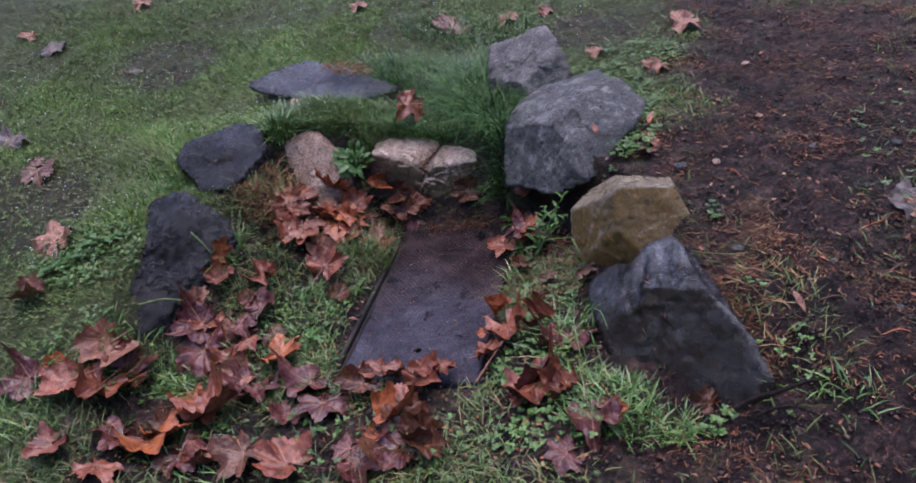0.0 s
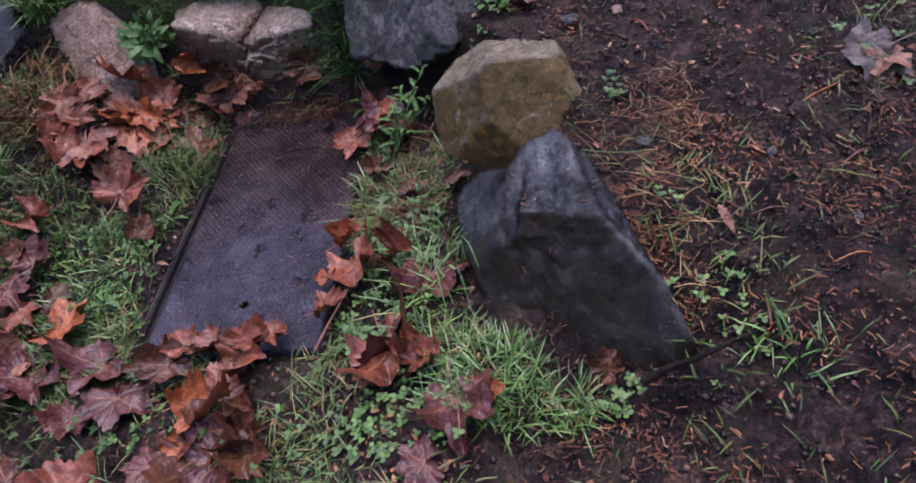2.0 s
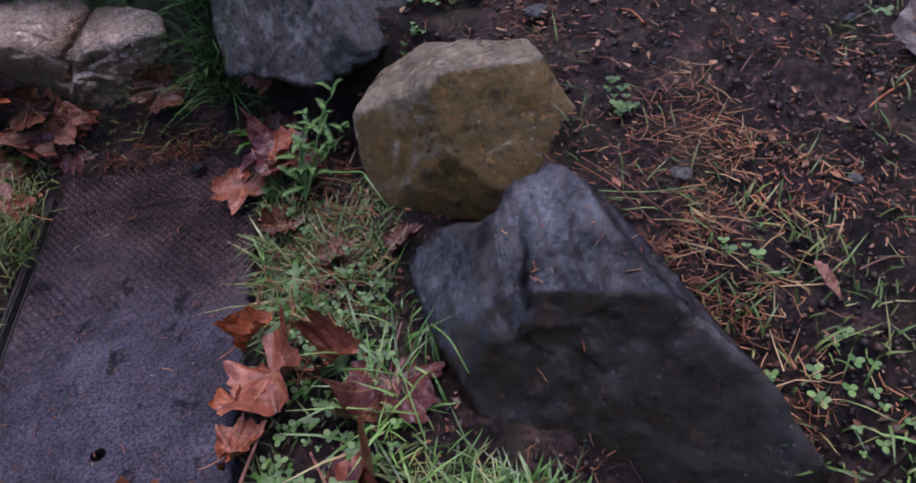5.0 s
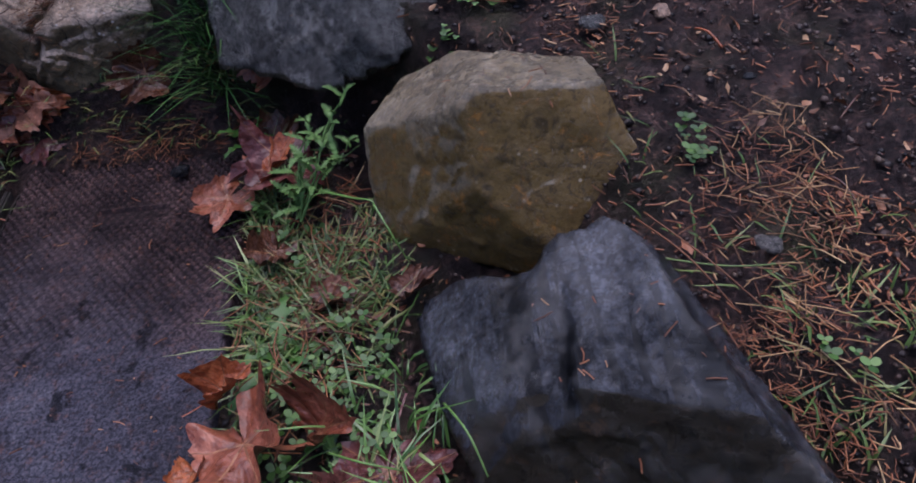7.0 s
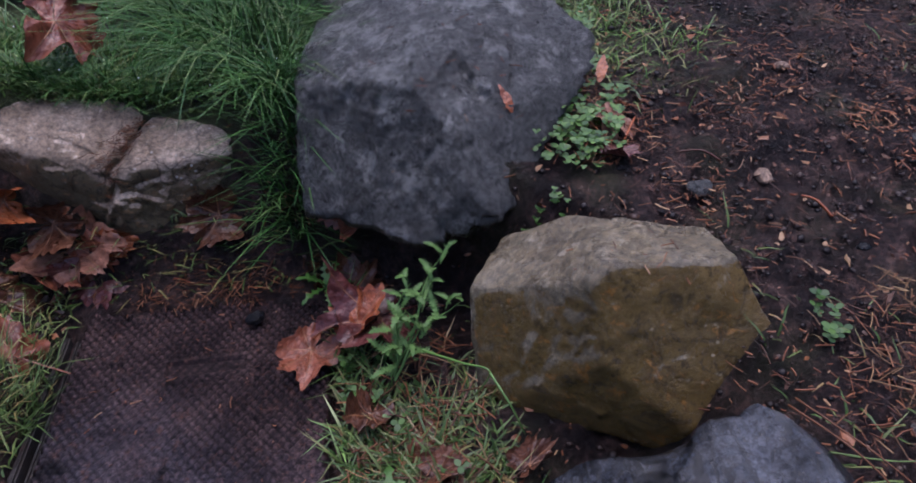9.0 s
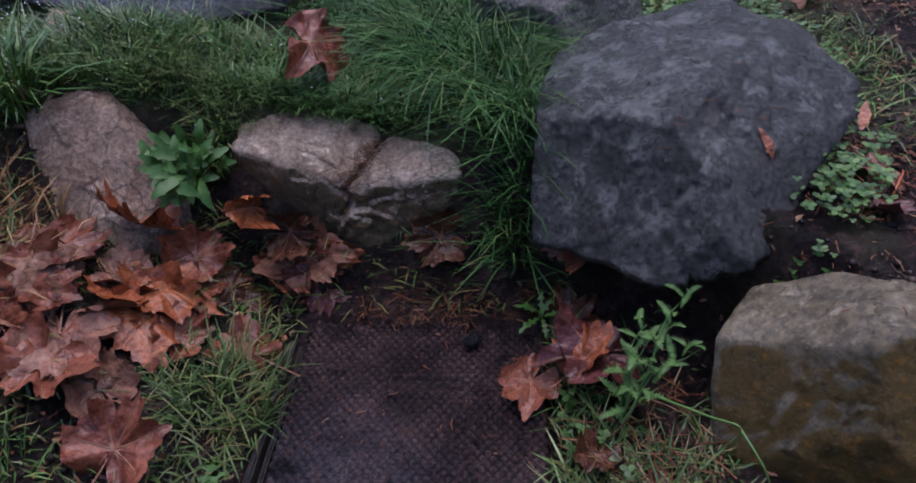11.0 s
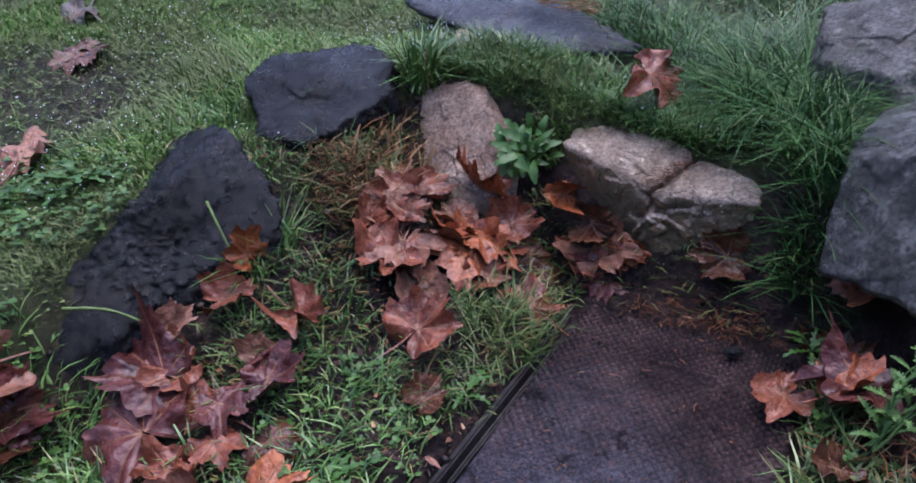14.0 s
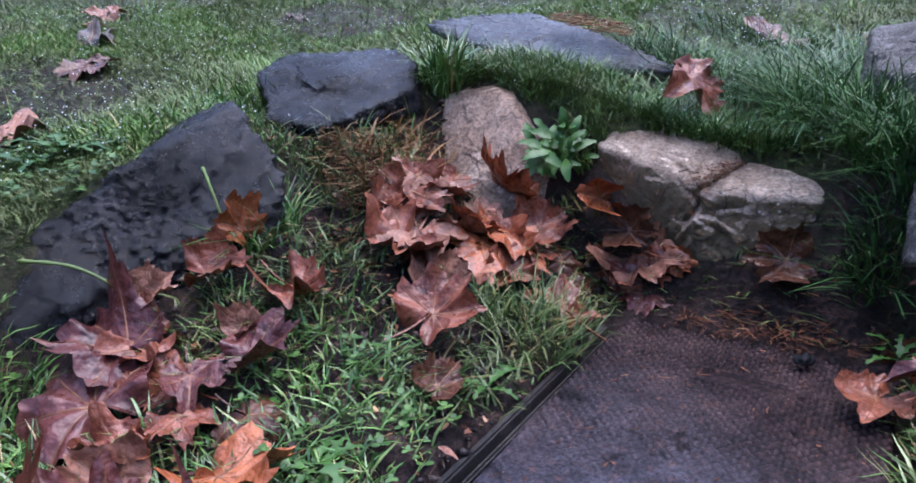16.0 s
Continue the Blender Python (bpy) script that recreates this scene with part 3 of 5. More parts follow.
def prism(x0, x1, y0, y1, z0, z1, material, name, soft=0.003):
    bm = bmesh.new()
    bmesh.ops.create_cube(bm, size=1, matrix=Matrix.LocRotScale(((x0 + x1) / 2, (y0 + y1) / 2, (z0 + z1) / 2), None, (x1 - x0, y1 - y0, z1 - z0)))
    bmesh.ops.bevel(bm, geom=bm.edges[:], offset=soft, segments=2, affect="EDGES")
    me = bpy.data.meshes.new(name)
    bm.to_mesh(me)
    bm.free()
    me.materials.append(material)
    return me


def build_box():
    box = new("utility_box")
    box.location = (0.01, 0, 0)
    tagged(box, "buried utility box with a worn dark textured lid", "utility box")
    cell, pitch, step = 0.015, 0.017, 0.002
    xs, ys = np.arange(-98, 99) * step, np.arange(-2, 380) * step
    y0, y1, w = ys[0], ys[-1], xs[-1]
    gx, gy = np.meshgrid(xs, ys)
    u, v = gx / cell + gy / pitch, gx / cell - gy / pitch
    weave = np.abs(np.sin(np.pi * u) * np.sin(np.pi * v)) ** 0.6
    wear = np.clip(ease(0.2, 0.6, gy + 0.1 * waves(gx, gy, 14, 31)), 0.08, 1)
    z = 0.0072 * weave * wear + 0.0014 * waves(gx, gy, 45, 32) + 0.0007 * waves(gx, gy, 260, 33)
    pocket = (np.abs(gx - 0.01) < 0.06) & (np.abs(gy - 0.612) < 0.014)
    z = np.where((np.abs(gx - 0.01) < 0.067) & (np.abs(gy - 0.612) < 0.020), 0.0045, z)
    z = np.where(pocket, -0.002, z)
    edge = np.minimum(np.minimum(w - np.abs(gx), gy - y0), y1 - gy)
    z = z - 0.006 * (1 - np.clip(edge / 0.006, 0, 1)) ** 2
    n, k = len(xs), len(ys)
    top = np.stack([gx, gy, z], -1).reshape(-1, 3)
    hole = np.hypot(top[:, 0] - 0.002, top[:, 1] - 0.12) < 0.0095
    faces = []
    for a in range(k - 1):
        for b in range(n - 1):
            q = (a * n + b, a * n + b + 1, a * n + n + b + 1, a * n + n + b)
            if not (hole[q[0]] or hole[q[2]]):
                faces.append(q)
    loop = [b for b in range(n)] + [a * n + n - 1 for a in range(1, k)] + [(k - 1) * n + b for b in range(n - 2, -1, -1)] + [a * n for a in range(k - 2, 0, -1)]
    base = len(top)
    low = top[loop] * (1, 1, 0) - (0, 0, 0.03)
    m = len(loop)
    faces += [(loop[i], base + i, base + (i + 1) % m, loop[(i + 1) % m]) for i in range(m)]
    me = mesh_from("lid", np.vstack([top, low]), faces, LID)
    tread_gaps = np.concatenate([((1 - weave) ** 0.8 * np.clip(wear * 1.15, 0, 1)).ravel(), np.zeros(m)]).astype(np.float32)
    me.attributes.new("tread", "FLOAT", "POINT").data.foreach_set("value", tread_gaps)
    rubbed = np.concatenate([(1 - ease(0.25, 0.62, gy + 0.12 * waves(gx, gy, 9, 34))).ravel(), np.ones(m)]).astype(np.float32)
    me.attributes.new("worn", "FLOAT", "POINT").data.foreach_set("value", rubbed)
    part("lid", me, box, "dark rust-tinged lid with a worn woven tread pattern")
    bm = bmesh.new()
    bmesh.ops.create_cone(bm, segments=20, radius1=0.0105, radius2=0.0105, depth=0.04, cap_ends=False)
    bmesh.ops.create_circle(bm, cap_ends=True, segments=20, radius=0.0105, matrix=pose(0, 0, -0.02))
    bmesh.ops.translate(bm, verts=bm.verts, vec=(0.002, 0.12, -0.022))
    me = bpy.data.meshes.new("lift_hole")
    bm.to_mesh(me), bm.free()
    me.materials.append(RIM)
    part("lift_hole", me, box, "small round lifting hole")
    part("rim", prism(-0.226, -0.214, 0.0, 0.70, -0.06, 0.004, RIM, "rim"), box, "black plastic rim along the lid")
    part("rim", prism(-0.209, -0.201, 0.0, 0.70, -0.06, -0.006, RIM, "rim"), box)


build_box()

# ---- fallen leaves ----
OUTLINE = [(0, 1.0), (3, 0.94), (6, 0.87), (9, 0.88), (12, 0.89), (15, 0.82), (20, 0.74), (25, 0.70), (30, 0.74), (36, 0.83), (40, 0.88), (43, 0.84), (47, 0.91), (50, 0.98), (53, 0.91), (56, 0.85),
           (60, 0.87), (63, 0.83), (68, 0.75), (75, 0.68), (82, 0.69), (88, 0.73), (93, 0.77), (97, 0.74), (103, 0.82), (107, 0.77), (112, 0.71), (120, 0.65), (135, 0.58), (150, 0.49), (165, 0.32), (180, 0.06)]


VEINS = {}
RIB = strand_material("leaf_rib", [(0.0, (0.12, 0.045, 0.025)), (0.5, (0.2, 0.085, 0.045)), (1.0, (0.3, 0.15, 0.085))], 0.4, 0.4)


def leaf_mesh(k, cup, fold, ruffle, material):
    """One maple leaf blade, tip along +y, about 1.6 wide, and its own curl."""
    r = np.random.default_rng(100 + k)
    turns, rings = 144, 7
    deg = np.arange(turns) * 360 / turns
    half = np.where(deg > 180, 360 - deg, deg)
    a, b = np.array(OUTLINE).T
    left, right = b * r.uniform(0.9, 1.1, len(b)), b * r.uniform(0.9, 1.1, len(b))
    rad = np.where(deg > 180, np.interp(half, a, left), np.interp(half, a, right))
    lobe_at = (0, 48, 100, 180, 260, 312, 360)
    lobe_len = r.uniform(0.74, 1.1, 7)
    lobe_len[6] = lobe_len[0]
    lobe_bend = r.uniform(-0.45, 0.15, 7)
    lobe_bend[6] = lobe_bend[0]
    rad = rad * np.interp(deg, lobe_at, lobe_len)
    bend = np.interp(deg, lobe_at, lobe_bend)
    th = np.radians(deg)
    vein = np.max([np.exp(-(((half - c) / 2.2) ** 2)) for c in (0, 48, 100)], 0)
    between = np.min([np.abs(half - c) for c in (0, 48, 100, 150)], 0) / 26
    fr = np.linspace(0, 1, rings + 1)[1:]
    ph = r.uniform(0, 6.3, 6)
    verts, val = [(0, 0, 0)], [1.0]
    for s in fr:
        q = s * rad
        turn = th + 0.16 * q * np.sin(2 * th + ph[5])
        x, y = q * np.sin(turn), q * np.cos(turn)
        z = bend * q ** 2.4 + cup * q ** 2 * (1 + 0.5 * np.sin(3 * th + ph[0])) + 0.10 * between * q
        z = z + ruffle * s ** 3 * (np.sin(5 * th + ph[1]) + 0.7 * np.sin(9 * th + ph[2])) + 0.03 * np.sin(7 * x + ph[3]) * np.sin(6 * y + ph[4])
        c, w = np.cos(fold * np.abs(x)), np.sin(fold * np.abs(x))
        side = np.sign(x) if k % 2 else (x > 0) * 1.0
        x2 = np.where(side != 0, x * c, x)
        z2 = z + np.where(side != 0, np.abs(x) * w, 0)
        tip = 0.9 * max(0, fold - 0.5) * np.maximum(y - 0.4, 0) ** 2
        z2 = z2 + 0.012 * np.sin(17 * x + ph[2]) * np.sin(15 * y + ph[0]) * s
        z2 = z2 + np.array([0.15 * noise.noise(Vector((1.7 * u, 1.7 * v, 3.1 * k))) + 0.045 * noise.noise(Vector((4.5 * u, 4.5 * v, 5.3 * k))) for u, v in zip(x, y)]) * s
        verts += list(zip(x2, y, z2 + tip))
        val += list(vein * (0.45 - 0.3 * s))
    faces = [(0, 1 + j, 1 + (j + 1) % turns) for j in range(turns)]
    for g in range(rings - 1):
        o, p = 1 + g * turns, 1 + (g + 1) * turns
        faces += [(o + j, p + j, p + (j + 1) % turns, o + (j + 1) % turns) for j in range(turns)]
    me = mesh_from("maple_leaf", [tuple(map(float, q)) for q in verts], faces, material)
    at = me.attributes.new("vein", "FLOAT", "POINT")
    at.data.foreach_set("value", np.array(val, np.float32))
    ribs, rf = [], []
    for axis in (0, 48, 100, 260, 312):
        j = int(round(axis * turns / 360)) % turns
        line = [Vector((0, 0, 0))] + [Vector(verts[1 + g * turns + j]) for g in range(rings)]
        for g, q in enumerate(line[:-1]):
            along = line[g + 1] - q
            side = Vector((along.y, -along.x, 0)).normalized()
            w0, w1 = 0.018 * (1 - g / rings), 0.018 * (1 - (g + 1) / rings) + 0.002
            o = len(ribs)
            up = Vector((0, 0, 0.012))
            ribs += [q - side * w0, q + up, q + side * w0, line[g + 1] - side * w1, line[g + 1] + up, line[g + 1] + side * w1]
            rf += [(o, o + 1, o + 4, o + 3), (o + 1, o + 2, o + 5, o + 4)]
    VEINS[me.name] = mesh_from("venation", [tuple(q) for q in ribs], rf, RIB)
    return me


def stem_mesh(material):
    bm = bmesh.new()
    pts = [Vector((0.03 * math.sin(3 * s), -0.85 * s, 0.05 + 0.12 * s * s)) for s in np.linspace(0, 1, 6)]
    rings = [[bm.verts.new(p + Vector((0.016 * math.cos(a), 0, 0.016 * math.sin(a)))) for a in (0.5, 2.6, 4.7)] for p in pts]
    for a, b in zip(rings, rings[1:]):
        for i in range(3):
            bm.faces.new((a[i], a[(i + 1) % 3], b[(i + 1) % 3], b[i]))
    me = bpy.data.meshes.new("stem")
    bm.to_mesh(me), bm.free()
    me.materials.append(material)
    return me


SHAPES = [(0.03, 0.2, 0.05), (-0.2, 0.3, 0.06), (0.12, 0.5, 0.07), (-0.3, 0.25, 0.06), (0.14, 0.9, 0.07), (0.1, 1.25, 0.07), (0.3, 0.45, 0.09)]
BLADES = {c: [leaf_mesh(k + 7 * c, *s, LEAF[c]) for k, s in enumerate(SHAPES)] for c in range(6)}
STEMS = [stem_mesh(m) for m in LEAF]
leaf_rng = random.Random(5)


def leaf(x, y, size, colour, yaw=None, tilt=None, shape=None, lift=0.0):
    shape = leaf_rng.choice((0, 1, 2, 3, 4, 4, 5, 5, 6, 6)) if shape is None else shape
    yaw = leaf_rng.uniform(0, 360) if yaw is None else yaw
    tilt = leaf_rng.choice((0, 4, 8, 12, 18, 30)) if tilt is None else tilt
    if x < -1.3 or y > 1.25:
        shape, tilt, lift = (0, 2)[shape % 2], min(tilt, 5), -0.004
    ob = new("maple_leaf", BLADES[colour][shape])
    s = size / 1.35
    e = 0.03
    normal = Vector((float(ground(x - e, y) - ground(x + e, y)), float(ground(x, y - e) - ground(x, y + e)), 2 * e)).normalized()
    lay = Vector((0, 0, 1)).rotation_difference(normal).to_matrix().to_4x4()
    z = float(ground(x, y)) + 0.012 + leaf_rng.uniform(0, 0.012) + lift + 0.25 * size * math.sin(radians(abs(tilt)))
    ob.matrix_world = Matrix.Translation((x, y, z)) @ lay @ pose(0, 0, 0, tilt, leaf_rng.uniform(-9, 9), yaw) @ Matrix.Diagonal((s * leaf_rng.uniform(0.72, 1.05), s, s * leaf_rng.uniform(0.8, 1.7), 1)) @ Matrix.Translation((0, -0.3, 0))
    tagged(ob, LEAF_WORDS[colour], "leaf", "fallen maple leaves")
    part("venation", VEINS[ob.data.name], ob)
    if leaf_rng.random() < 0.6:
        part("stem", STEMS[colour], ob)
    return ob


LEAVES = [(-0.435, 0.752, 0.115, 0, -165, 24, 6, 0.035), (-0.29, 0.822, 0.09, 0, 92, 40, 5, 0.024), (-0.347, 0.779, 0.111, 1, -23, 10, 2, 0.018), (-0.363, 0.679, 0.128, 0, -81, 6, 1, 0.012), (-0.379, 0.603, 0.122, 0, -155, 10, 3, 0.003), (-0.525, 0.621, 0.115, 3, -160, 8, 1, 0.018), (-0.544, 0.553, 0.08, 1, 44, 14, 4, 0.009), (-0.487, 0.49, 0.124, 1, 156, 8, 2, 0.0048), (-0.44, 0.534, 0.093, 1, -120, 6, 3, 0.0048), (-0.408, 0.537, 0.056, 5, -43, 8, 3, 0)]
LEAVES += [(-0.349, 0.448, 0.13, 1, -15, 22, 6, 0.012), (-0.502, 0.322, 0.128, 1, -103, 18, 6, 0.006), (-0.672, 0.36, 0.08, 0, 84, 40, 6, 0.012), (-0.64, 0.299, 0.106, 1, -41, 10, 4, 0.006), (-0.203, 0.831, 0.093, 5, -79, 20, 4, 0.018), (-0.192, 0.79, 0.102, 2, 135, 6, 2, 0), (-0.128, 0.816, 0.066, 0, -97, 4, 1, 0.006), (0.013, 0.83, 0.106, 5, 103, 18, 4, 0), (0.257, 0.62, 0.141, 2, 102, 14, 2, 0.038), (0.24, 0.797, 0.109, 1, 109, 20, 4, 0.041)]
LEAVES += [(0.27, 0.62, 0.0924, 0, -55, 24, 4, 0.038), (0.167, 0.589, 0.1, 1, 136, 6, 5, 0.004), (0.259, 0.62, 0.0952, 2, -169, 10, 5, 0.032), (0.27, 0.62, 0.056, 0, -116, 16, 4, 0.012), (-0.692, 0.147, 0.155, 2, 89, 12, 2, 0.0072), (-0.681, 0.216, 0.071, 3, -10, 22, 4, 0.012), (-0.525, 0.141, 0.091, 2, -128, 8, 2, 0.0072), (-0.478, 0.227, 0.103, 2, -40, 12, 4, 0.0072), (-0.537, 0.252, 0.056, 3, -20, 14, 4, 0.003), (-0.656, 0.067, 0.168, 2, 89, 8, 1, 0)]
LEAVES += [(-0.783, -0.033, 0.064, 2, 176, 6, 2, 0), (-0.821, -0.01, 0.056, 1, 131, 10, 4, 0), (-0.559, 0.039, 0.091, 1, 116, 10, 2, 0.003), (-0.489, 0.097, 0.092, 1, -117, 8, 1, 0), (-0.49, 0.036, 0.058, 0, -77, 14, 4, 0.006), (-0.416, 0.146, 0.081, 5, -92, 6, 3, 0), (-0.29, 0.345, 0.076, 5, 4, 14, 4, 0), (-1.23, 0.336, 0.17, 3, 38, 10, 3, 0.006), (-1.174, 0.1, 0.101, 3, 116, 12, 4, 0), (-0.794, -0.009, 0.129, 2, -9, 6, 2, 0.0024)]
LEAVES += [(-0.841, -0.053, 0.166, 3, 166, 10, 4, 0.0048), (-0.925, -0.139, 0.084, 0, 150, 16, 4, 0), (-1.019, -0.164, 0.132, 2, 84, 6, 2, 0), (-0.874, -0.199, 0.134, 1, 124, 10, 4, 0.0036), (-0.792, -0.182, 0.17, 1, 176, 8, 2, 0.0048), (-0.778, -0.072, 0.108, 5, 176, 8, 4, 0), (-0.789, -0.381, 0.115, 1, 159, 12, 6, 0.0036), (-0.669, -0.289, 0.166, 2, 179, 6, 1, 0), (-0.493, -0.174, 0.16, 1, 159, 12, 2, 0.012), (-0.501, -0.143, 0.17, 1, -125, 8, 4, 0.006)]
LEAVES += [(-0.58, -0.275, 0.17, 0, -129, 14, 4, 0.006), (-0.478, -0.3, 0.146, 2, -122, 6, 1, 0), (-0.338, -0.297, 0.116, 5, 151, 8, 2, 0.0036), (-0.23, -0.302, 0.161, 1, 86, 12, 6, 0.0048), (-0.62, -0.398, 0.137, 1, -122, 8, 1, 0), (-0.494, -0.021, 0.127, 3, 129, 14, 5, 0.0024), (-0.355, 0.057, 0.144, 0, -99, 10, 6, 0.006), (-0.275, -0.042, 0.139, 2, 127, 6, 2, 0), (-0.17, -0.134, 0.133, 2, -165, 8, 1, 0.0036), (-0.262, -0.159, 0.092, 2, -176, 6, 4, 0)]
LEAVES += [(-0.107, -0.059, 0.118, 5, 139, 14, 5, 0.0036), (-0.022, -0.007, 0.084, 1, 125, 6, 4, 0.0084), (0.087, -0.016, 0.12, 1, -64, 10, 6, 0.0096), (0.022, -0.165, 0.131, 0, 157, 24, 5, 0.006), (0.127, -0.197, 0.11, 5, -76, 14, 4, 0.0036), (0.057, -0.249, 0.153, 5, -142, 8, 2, 0), (-0.066, -0.261, 0.088, 2, 145, 6, 1, 0), (0.28, 0.143, 0.17, 1, -153, 14, 2, 0.018), (0.373, 0.172, 0.103, 1, -98, 22, 4, 0.012), (0.243, 0.259, 0.082, 0, -61, 24, 5, 0.012)]
LEAVES += [(0.203, 0.141, 0.056, 0, 166, 20, 5, 0.009), (0.232, 0.074, 0.072, 0, -72, 14, 4, 0.009), (0.398, 0.073, 0.078, 5, -128, 20, 5, 0), (0.389, -0.088, 0.164, 1, -154, 10, 2, 0.006), (0.443, -0.08, 0.093, 1, -60, 14, 4, 0.0036), (0.336, -0.107, 0.057, 1, 152, 8, 4, 0), (0.513, -0.195, 0.129, 2, -168, 8, 2, 0.006), (0.562, -0.163, 0.056, 0, -74, 18, 4, 0.0024), (0.444, -0.279, 0.086, 2, 108, 6, 1, 0), (0.018, -0.088, 0.099, 1, 73, 6, 1, 0.0036)]
LEAVES += [(0.059, -0.144, 0.112, 5, -161, 8, 2, 0.0024), (0.007, -0.23, 0.08, 0, 168, 26, 5, 0.006), (0.152, -0.252, 0.111, 5, -130, 10, 4, 0), (0.766, -0.116, 0.067, 5, -57, 24, 6, 0.006), (0.55, -0.151, 0.063, 5, -117, 10, 4, 0), (0.455, -0.072, 0.056, 1, -155, 12, 4, 0.0036), (0.264, 0.461, 0.071, 5, 161, 20, 5, 0.006), (0.478, 0.365, 0.071, 5, -60, 14, 4, 0.0024), (0.366, 0.371, 0.065, 5, -82, 10, 4, 0), (-1.913, 2.156, 0.114, 3, -62, 4, 0, 0)]
LEAVES += [(-0.613, 1.905, 0.104, 3, -73, 4, 0, 0), (0.088, 1.85, 0.118, 3, -87, 4, 0, 0), (0.247, 1.858, 0.087, 1, -46, 4, 0, 0), (0.826, 1.712, 0.138, 3, -81, 4, 0, 0), (0.699, 1.324, 0.108, 3, -67, 8, 2, 0), (0.474, 1.461, 0.085, 3, -52, 8, 2, 0), (0.424, 2.077, 0.128, 3, -81, 4, 0, 0), (-0.161, 1.836, 0.164, 5, -8, 14, 4, 0), (-2.113, 1.153, 0.071, 3, -59, 4, 0, 0), (-1.985, 1.003, 0.064, 3, -12, 4, 0, 0)]
LEAVES += [(-2.127, 1.657, 0.15, 4, -55, 4, 0, 0), (-1.614, 1.474, 0.078, 4, 171, 4, 0, 0), (-1.591, 0.732, 0.076, 5, 133, 4, 0, 0), (-1.533, 0.669, 0.153, 5, -150, 8, 2, 0), (-2.121, 1.138, 0.133, 3, 21, 8, 2, 0), (-1.805, 0.863, 0.17, 4, 51, 4, 0, 0), (-2.253, 0.793, 0.116, 4, 14, 4, 0, 0), (-2.354, 1.779, 0.093, 3, 1, 4, 0, 0), (1.268, 0.417, 0.116, 4, 110, 0, 0, 0), (1.277, 0.461, 0.091, 4, 10, 0, 0, 0)]
LEAVES += [(1.309, 0.404, 0.097, 3, -96, 4, 0, 0), (0.656, 0.759, 0.072, 3, -150, 6, 1, 0.0036), (0.649, 0.689, 0.056, 2, -125, 8, 4, 0), (0.27, 0.62, 0.056, 0, -63, 14, 4, 0.018), (-0.165, 1.05, 0.15, 1, -75, -34, 0, 0.025)]
LEAVES += [(-0.09, 0.005, 0.08, 1, 80, 6, 6, 0.006), (-0.02, -0.005, 0.085, 5, 200, 8, 6, 0.006), (0.06, 0.0, 0.095, 1, 100, 8, 6, 0.01), (0.13, 0.01, 0.085, 1, 250, 10, 6, 0.012), (0.03, -0.03, 0.09, 5, 10, 6, 3, 0.0)]
for row in LEAVES:
    leaf(*row)
PILES = [(2, -0.581, 0.121, 0.14, 0.12), (7, -0.49, 0.6, 0.12, 0.1), (10, -0.35, 0.70, 0.14, 0.08), (5, -0.235, 0.805, 0.09, 0.03), (5, -0.638, -0.162, 0.42, 0.16), (3, 0.023, -0.187, 0.16, 0.13), (2, 0.365, 0.025, 0.1, 0.17), (2, 0.258, 0.709, 0.05, 0.1), (2, 0.408, 0.397, 0.07, 0.06)]
for count, cx, cy, rx, ry in PILES:
    for _ in range(count):
        a, r = leaf_rng.uniform(0, 6.3), math.sqrt(leaf_rng.random())
        leaf(cx + rx * r * math.cos(a), cy + ry * r * math.sin(a), leaf_rng.uniform(0.09, 0.145), leaf_rng.choice((0, 1, 1, 3, 3, 5) if cy > 0.05 else (0, 1, 2, 2, 5, 5)), tilt=leaf_rng.choice((3, 8, 14)), lift=-0.006)


# ---- grass, weeds and litter ----
def strands(name, x, y, height, width, lean, droop, material, label, base=None, away=None):
    """Many curved tapering blades in one mesh."""
    n = len(x)
    z = ground(x, y) if base is None else base
    a = rng.uniform(0, 2 * np.pi, n) if away is None else away
    dx, dy = np.cos(a), np.sin(a)
    tw = a + np.pi / 2 + rng.normal(0, 0.5, n)
    wx, wy = np.cos(tw) * width / 2, np.sin(tw) * width / 2
    rows = []
    for s, w in ((0, 0.7), (0.3, 1.0), (0.62, 0.8), (0.86, 0.45)):
        px = x + dx * height * lean * s ** 1.7
        py = y + dy * height * lean * s ** 1.7
        pz = z - 0.004 + height * (s - droop * s * s)
        rows += [np.stack([px - wx * w, py - wy * w, pz], 1), np.stack([px + wx * w, py + wy * w, pz], 1)]
    rows.append(np.stack([x + dx * height * lean, y + dy * height * lean, z + height * (1 - droop)], 1))
    verts = np.stack(rows, 1).reshape(-1, 3)
    o = np.arange(n)[:, None] * 9
    quads = np.concatenate([o + np.array(q) for q in ((0, 1, 3, 2), (2, 3, 5, 4), (4, 5, 7, 6))])
    tips = o + np.array((6, 7, 8))
    me = mesh_from(name, verts, quads.tolist() + tips.tolist(), material)
    return tagged(new(name, me), label, "grass", kind="stuff")


def fade_out(x, y):
    return 1 - ease(2.0, 3.6, np.hypot(x + 0.05, y - 0.8) + 0.15 * waves(x, y, 3, 91))


